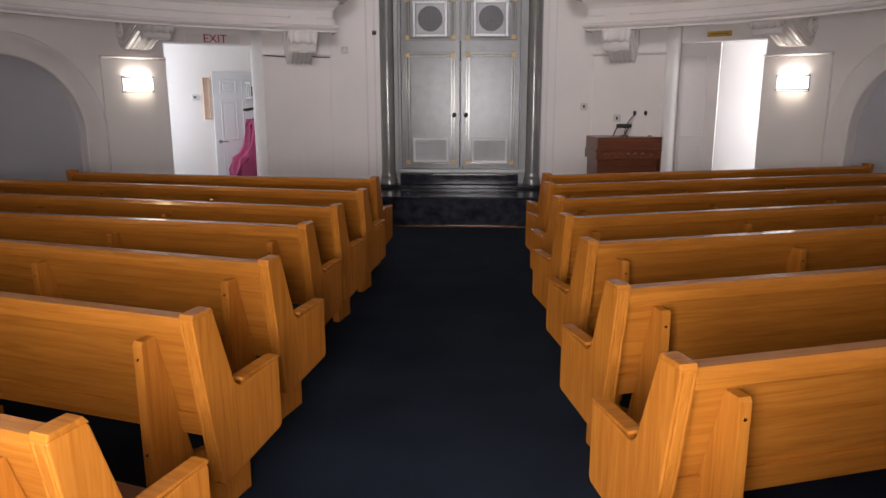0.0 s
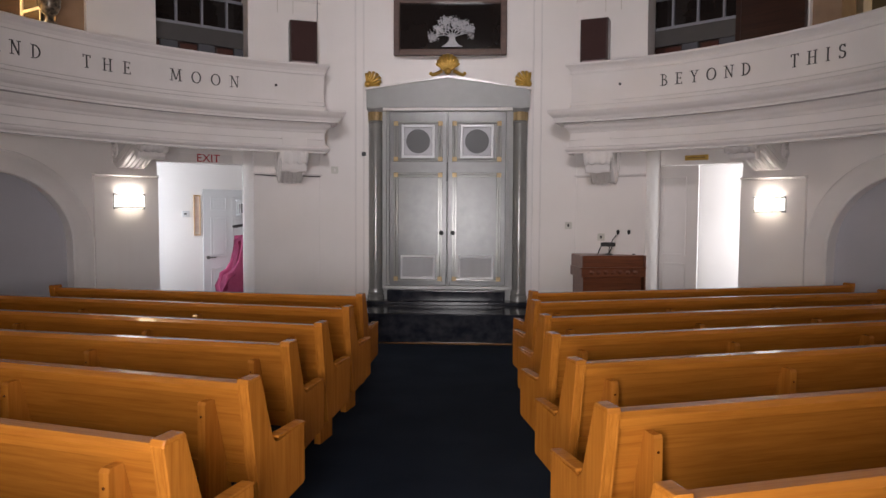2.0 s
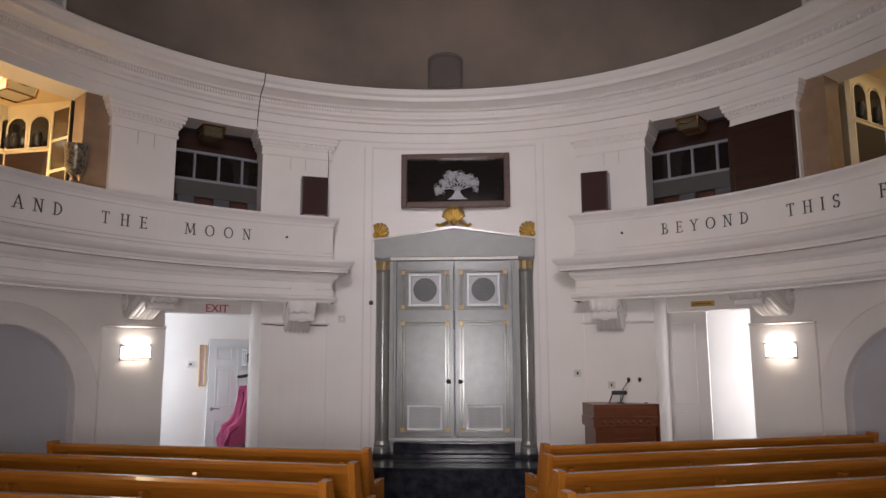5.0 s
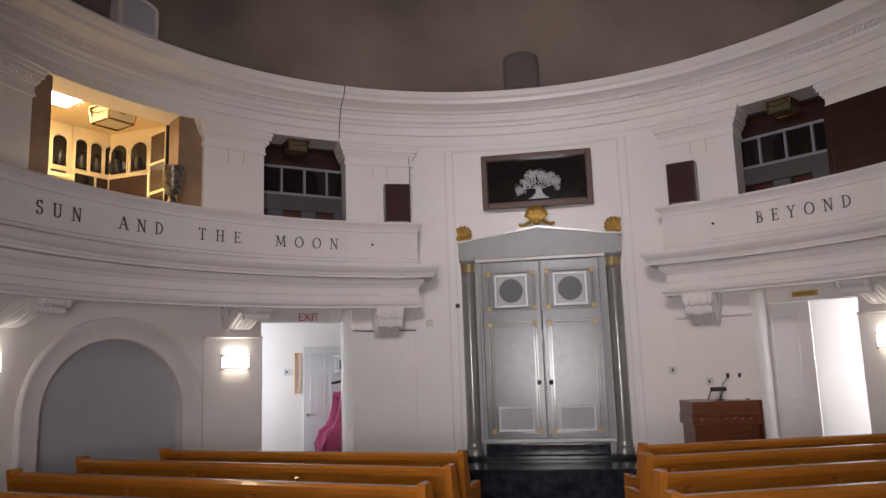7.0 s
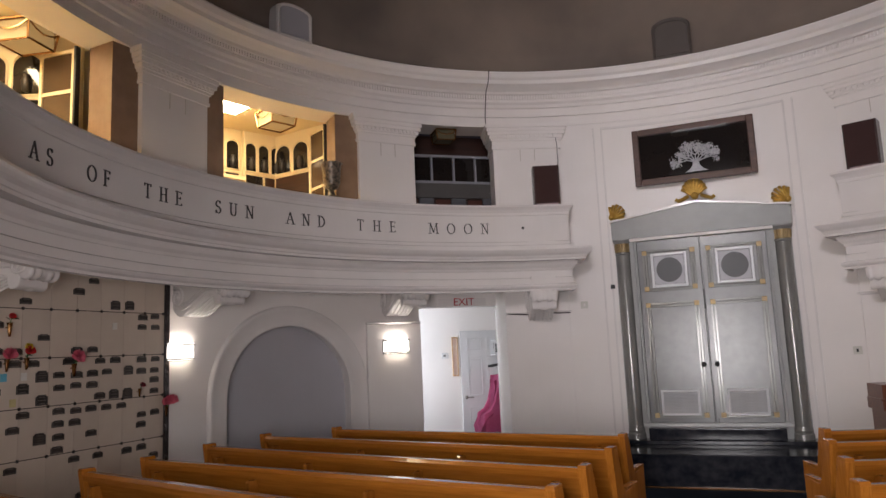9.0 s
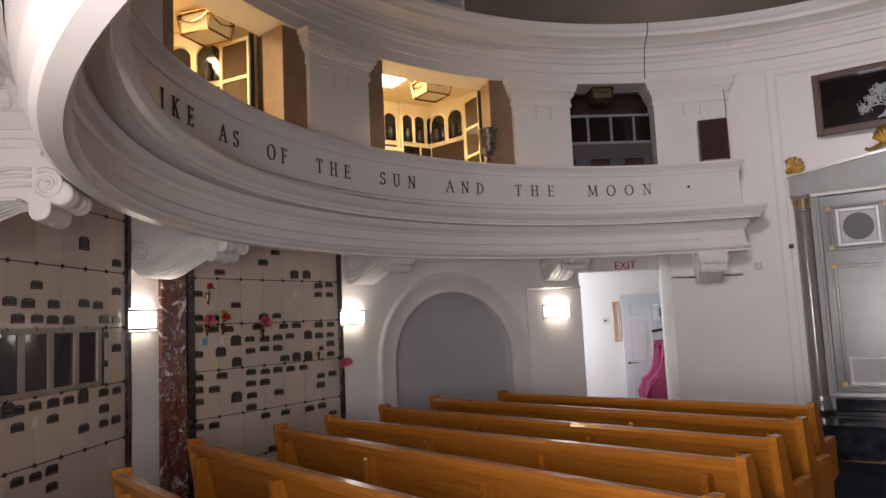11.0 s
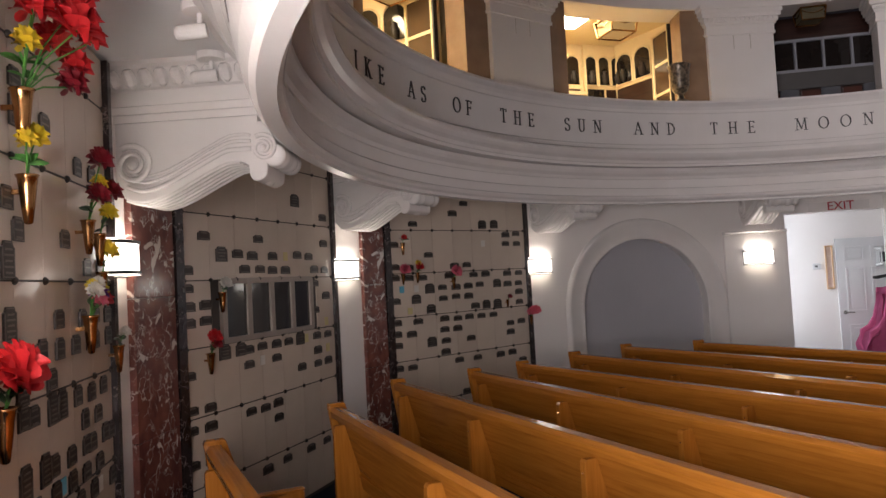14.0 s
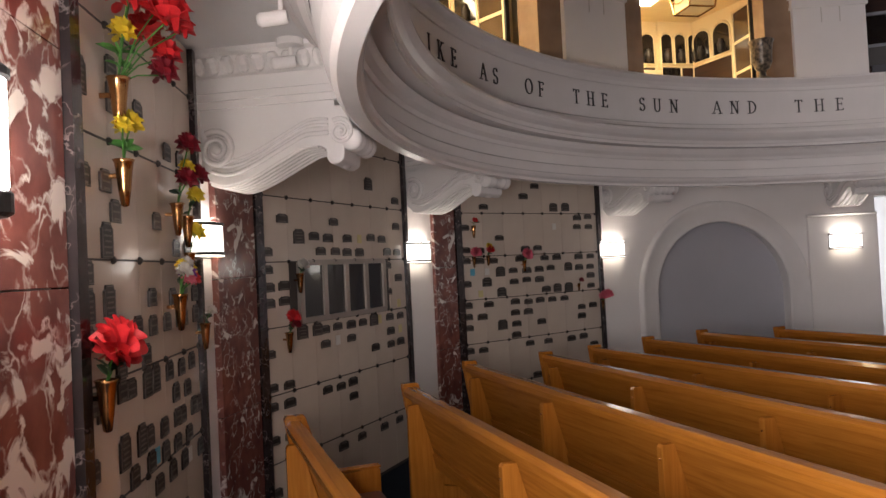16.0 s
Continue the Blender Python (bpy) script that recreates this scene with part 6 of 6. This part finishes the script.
part("sheet", boxed(-0.035, -0.008, -0.29, 0.035, -0.001, 0.29), mat("faded_print", (0.62, 0.42, 0.36), 0.7, second=(0.7, 0.62, 0.55), scale=9), fr)
ch = thing("covered_chair", room @ pose(0.43, -0.36, 0, 0, 0, -90), "high-backed chair draped with a pink cloth", "chair")
bm = bmesh.new()
rows = []
for k, (y, z, hw) in enumerate([(-0.16, 0.42, 0.24), (-0.18, 0.60, 0.27), (-0.13, 0.72, 0.28), (-0.05, 0.76, 0.27), (0.0, 0.83, 0.22), (0.04, 1.0, 0.18), (0.07, 1.2, 0.16), (0.09, 1.31, 0.14), (0.19, 1.31, 0.14), (0.215, 1.1, 0.16), (0.235, 0.75, 0.18)]):
    row = []
    for i in range(11):
        f = i / 10 * 2 - 1
        fold = 0.018 * math.sin(9 * f + 2 * k) + 0.01 * math.sin(17 * f)
        row.append(bm.verts.new((f * hw, y + fold - 0.05 * (abs(f) > 0.9), z - 0.06 * f * f + fold)))
    rows.append(row)
for a, b in zip(rows, rows[1:]):
    for i in range(10):
        bm.faces.new((a[i], a[i + 1], b[i + 1], b[i]))
bmesh.ops.solidify(bm, geom=bm.faces[:], thickness=0.012)
part("cloth", bm, PINK, ch, "rumpled pink cloth", True)
for x0, x1 in ((0.16, 0.215), (-0.215, -0.16)):
    part("drape", prism(bmesh.new(), [(-0.17, 0.44), (-0.20, 0.58), (-0.18, 0.74), (-0.08, 0.80), (-0.01, 0.92), (0.04, 1.12), (0.06, 1.31), (0.22, 1.31), (0.25, 0.9), (0.26, 0.44), (0.12, 0.40), (0.02, 0.47)], "x", x0, x1, 0.02), PINK, ch)
part("seat", boxed(-0.24, -0.15, 0.40, 0.24, 0.20, 0.46, bevel=0.02), BLACK, ch)
for x in (-0.2, 0.2):
    for y in (-0.11, 0.16):
        part("leg", boxed(x - 0.02, y - 0.02, 0.0, x + 0.02, y + 0.02, 0.40), BLACK, ch)
part("back", boxed(-0.10, 0.11, 0.46, 0.10, 0.16, 1.27), BLACK, ch)
bk = thing("wall_bracket", room @ pose(0.66, -0.05, 1.74), "white wire rack with dark equipment on a wall arm", "rack")
bm = bmesh.new()
for x in (-0.11, 0.11):
    for z in (-0.12, 0.12):
        tube([(x, -0.02, z), (x, -0.28, z * 0.9)], 0.012, bm, 6)
for y in (-0.06, -0.15, -0.24):
    tube([(-0.11, y, -0.12), (0.11, y, -0.12), (0.11, y, 0.12), (-0.11, y, 0.12), (-0.11, y, -0.12)], 0.010, bm, 6)
part("rack", bm, DOORPAINT, bk)
part("device", boxed(-0.08, -0.22, -0.08, 0.08, -0.03, 0.06, bevel=0.008), BLACK, bk)
part("arm", tube([(-0.18, -0.20, -0.29), (-0.05, -0.2, -0.27), (0.06, -0.12, -0.28), (0.12, 0.0, -0.28)], 0.022, seg=8), BLACK, bk)
part("arm_pad", boxed(-0.22, -0.23, -0.31, -0.14, -0.17, -0.27, bevel=0.01), BLACK, bk)

# ---- doorway and bright room on the other side ----
rr = facing(52.5, 6.9, 0)
structure(link("wall_side_room", boxed(-1.9, 0.0, 0, 1.9, 0.12, CEIL), PLASTER), "white painted side room wall", "wall").matrix_world = rr
structure(link("jamb", ring([(RW - 0.02, 0), (RW - 0.02, 2.36), (RW + 0.27, 2.36), (RW + 0.27, 0)], 59.4, 60.2, 1), GLOSSPAINT), "white door jamb", "trim")
leaf2 = thing("panelled_door", facing(56.4, RW + 0.06, 0), "white painted panelled door leaf standing shut", "door")
hw = 0.33
part("slab", boxed(-hw, 0.0, 0.01, hw, 0.04, 2.35), GLOSSPAINT, leaf2)
for z0, z1 in ((0.18, 1.0), (1.10, 2.2)):
    bm = bmesh.new()
    for a in ((-0.17, -0.145, z0, z1), (0.145, 0.17, z0, z1), (-0.145, 0.145, z0, z0 + 0.025), (-0.145, 0.145, z1 - 0.025, z1)):
        box(bm, a[0], -0.012, a[2], a[1], 0.002, a[3], bevel=0.003)
    part("panel_moulding", bm, GLOSSPAINT, leaf2)
pl = thing("name_plate", facing(53.2, RW, 2.45), "small gilt name plate over the doorway", "sign")
part("plate", boxed(-0.16, -0.012, -0.035, 0.16, -0.001, 0.035, bevel=0.003), GOLD, pl)
part("text_bar", boxed(-0.12, -0.0145, -0.008, 0.12, -0.012, 0.008), mat("dark_gold", (0.25, 0.15, 0.03), 0.5), pl)


def wall_plate(m, label):
    p = thing("socket_plate", m, label, "wall plate")
    part("plate", boxed(-0.05, -0.01, -0.05, 0.05, -0.001, 0.05, bevel=0.004), mat("ivory_plastic", (0.62, 0.60, 0.54), 0.4), p)
    part("switch", boxed(-0.012, -0.014, -0.02, 0.012, -0.009, 0.02), BLACK if "socket" in label else GLOSSPAINT, p)


wall_plate(on_front(-3.20, 2.31), "blank ivory wall plate")
wall_plate(on_front(0.30, 1.50), "ivory wall socket plate")
wall_plate(facing(65.0, 5.1, 1.36), "ivory wall socket plate")
bx = thing("cable_box", on_front(-2.76, 2.55), "small black cable clip on the wall", "cable box")
part("case", boxed(-0.03, -0.03, -0.03, 0.03, -0.001, 0.03, bevel=0.008), BLACK, bx)

# ---- lectern ----
lec = thing("lectern", pose(0.32, 9.22, 0, 0, 0, 9), "red-brown wooden lectern with carved band", "lectern")
LW, LD, LH = 0.86, 0.52, 1.13
part("body", boxed(0.03, 0.03, 0.0, LW - 0.03, LD - 0.03, 0.86), LECTERN_WOOD, lec)
part("carved_band", boxed(0.0, 0.0, 0.84, LW, LD, 0.97, bevel=0.008), LECTERN_WOOD, lec)
part("upper_panel", boxed(0.01, 0.01, 0.97, LW - 0.01, LD - 0.01, LH, bevel=0.006), LECTERN_WOOD, lec)
side = part("flared_side", prism(bmesh.new(), [(0.0, 0.40), (LD + 0.06, 0.40), (LD + 0.06, LH - 0.12), (LD - 0.02, LH - 0.10), (LD - 0.10, LH), (0.0, LH + 0.0)], "x", LW + 0.0, LW + 0.02), LECTERN_WOOD, lec)
part("ledge", boxed(-0.02, -0.02, 0.955, LW + 0.02, 0.02, 0.975, bevel=0.004), LECTERN_WOOD, lec)
for k in range(7):
    part("carved_lozenge", turned([(0.0, -0.01), (0.034, -0.006), (0.02, 0.004), (0.004, 0.01)], 6), LECTERN_WOOD, lec).matrix_basis = Matrix.Translation((0.13 + k * 0.10, -0.004, 0.905)) @ Matrix.Rotation(radians(90), 4, "X") @ Matrix.Diagonal((1.2, 1, 1, 1))


def microphone(m, tilt, label, shade):
    mc = thing("microphone", m, label, "microphone", "lectern microphones")
    part("base", turned([(0.05, 0.0), (0.05, 0.012), (0.02, 0.02)], 16), BLACK, mc)
    part("gooseneck", tube([(0, 0, 0.015), (0.01 * tilt, 0, 0.10), (0.05 * tilt, 0, 0.20), (0.12 * tilt, 0, 0.29)], 0.006, seg=6), BLACK, mc)
    part("head", turned([(0.006, -0.02), (0.02, 0.0), (0.022, 0.03), (0.012, 0.045)], 10), BLACK, mc, smooth=True).matrix_basis = Matrix.Translation((0.12 * tilt, 0, 0.29))
    if shade:
        part("reading_lamp", boxed(-0.11, -0.03, 0.11, 0.09, 0.03, 0.165, bevel=0.02), BLACK, mc, "dark lamp shade")
        for x in (-0.10, 0.05):
            part("lamp_leg", tube([(x - 0.05, 0, 0.0), (x, 0, 0.12)], 0.008, seg=6), BLACK, mc)


lm = lec.matrix_world
microphone(pose(0.72, 9.5, LH), 1.0, "black gooseneck microphone and reading lamp on the lectern", True)
microphone(pose(1.08, 9.55, LH), -0.7, "black gooseneck microphone on the lectern", False)
wb = thing("water_bottle", pose(1.12, 9.52, LH), "small clear plastic water bottle on the lectern", "bottle")
part("bottle", turned([(0.028, 0.0), (0.032, 0.01), (0.032, 0.12), (0.012, 0.16), (0.012, 0.18)], 14), mat("clear_plastic", (0.75, 0.78, 0.82), 0.15), wb, smooth=True)
part("cap", turned([(0.014, 0.18), (0.014, 0.20)], 12), GLOSSPAINT, wb)

# ---- entrance lobby behind the camera ----
bm = bmesh.new()
box(bm, -2.7, -2.6, 0, -2.5, -0.35, CEIL)
box(bm, -0.5, -2.6, 0, -0.3, -0.35, CEIL)
box(bm, -2.5, -2.6, 2.6, -0.5, -2.4, CEIL)
structure(link("wall_lobby", bm, PLASTER), "white lobby walls behind the entrance", "wall")
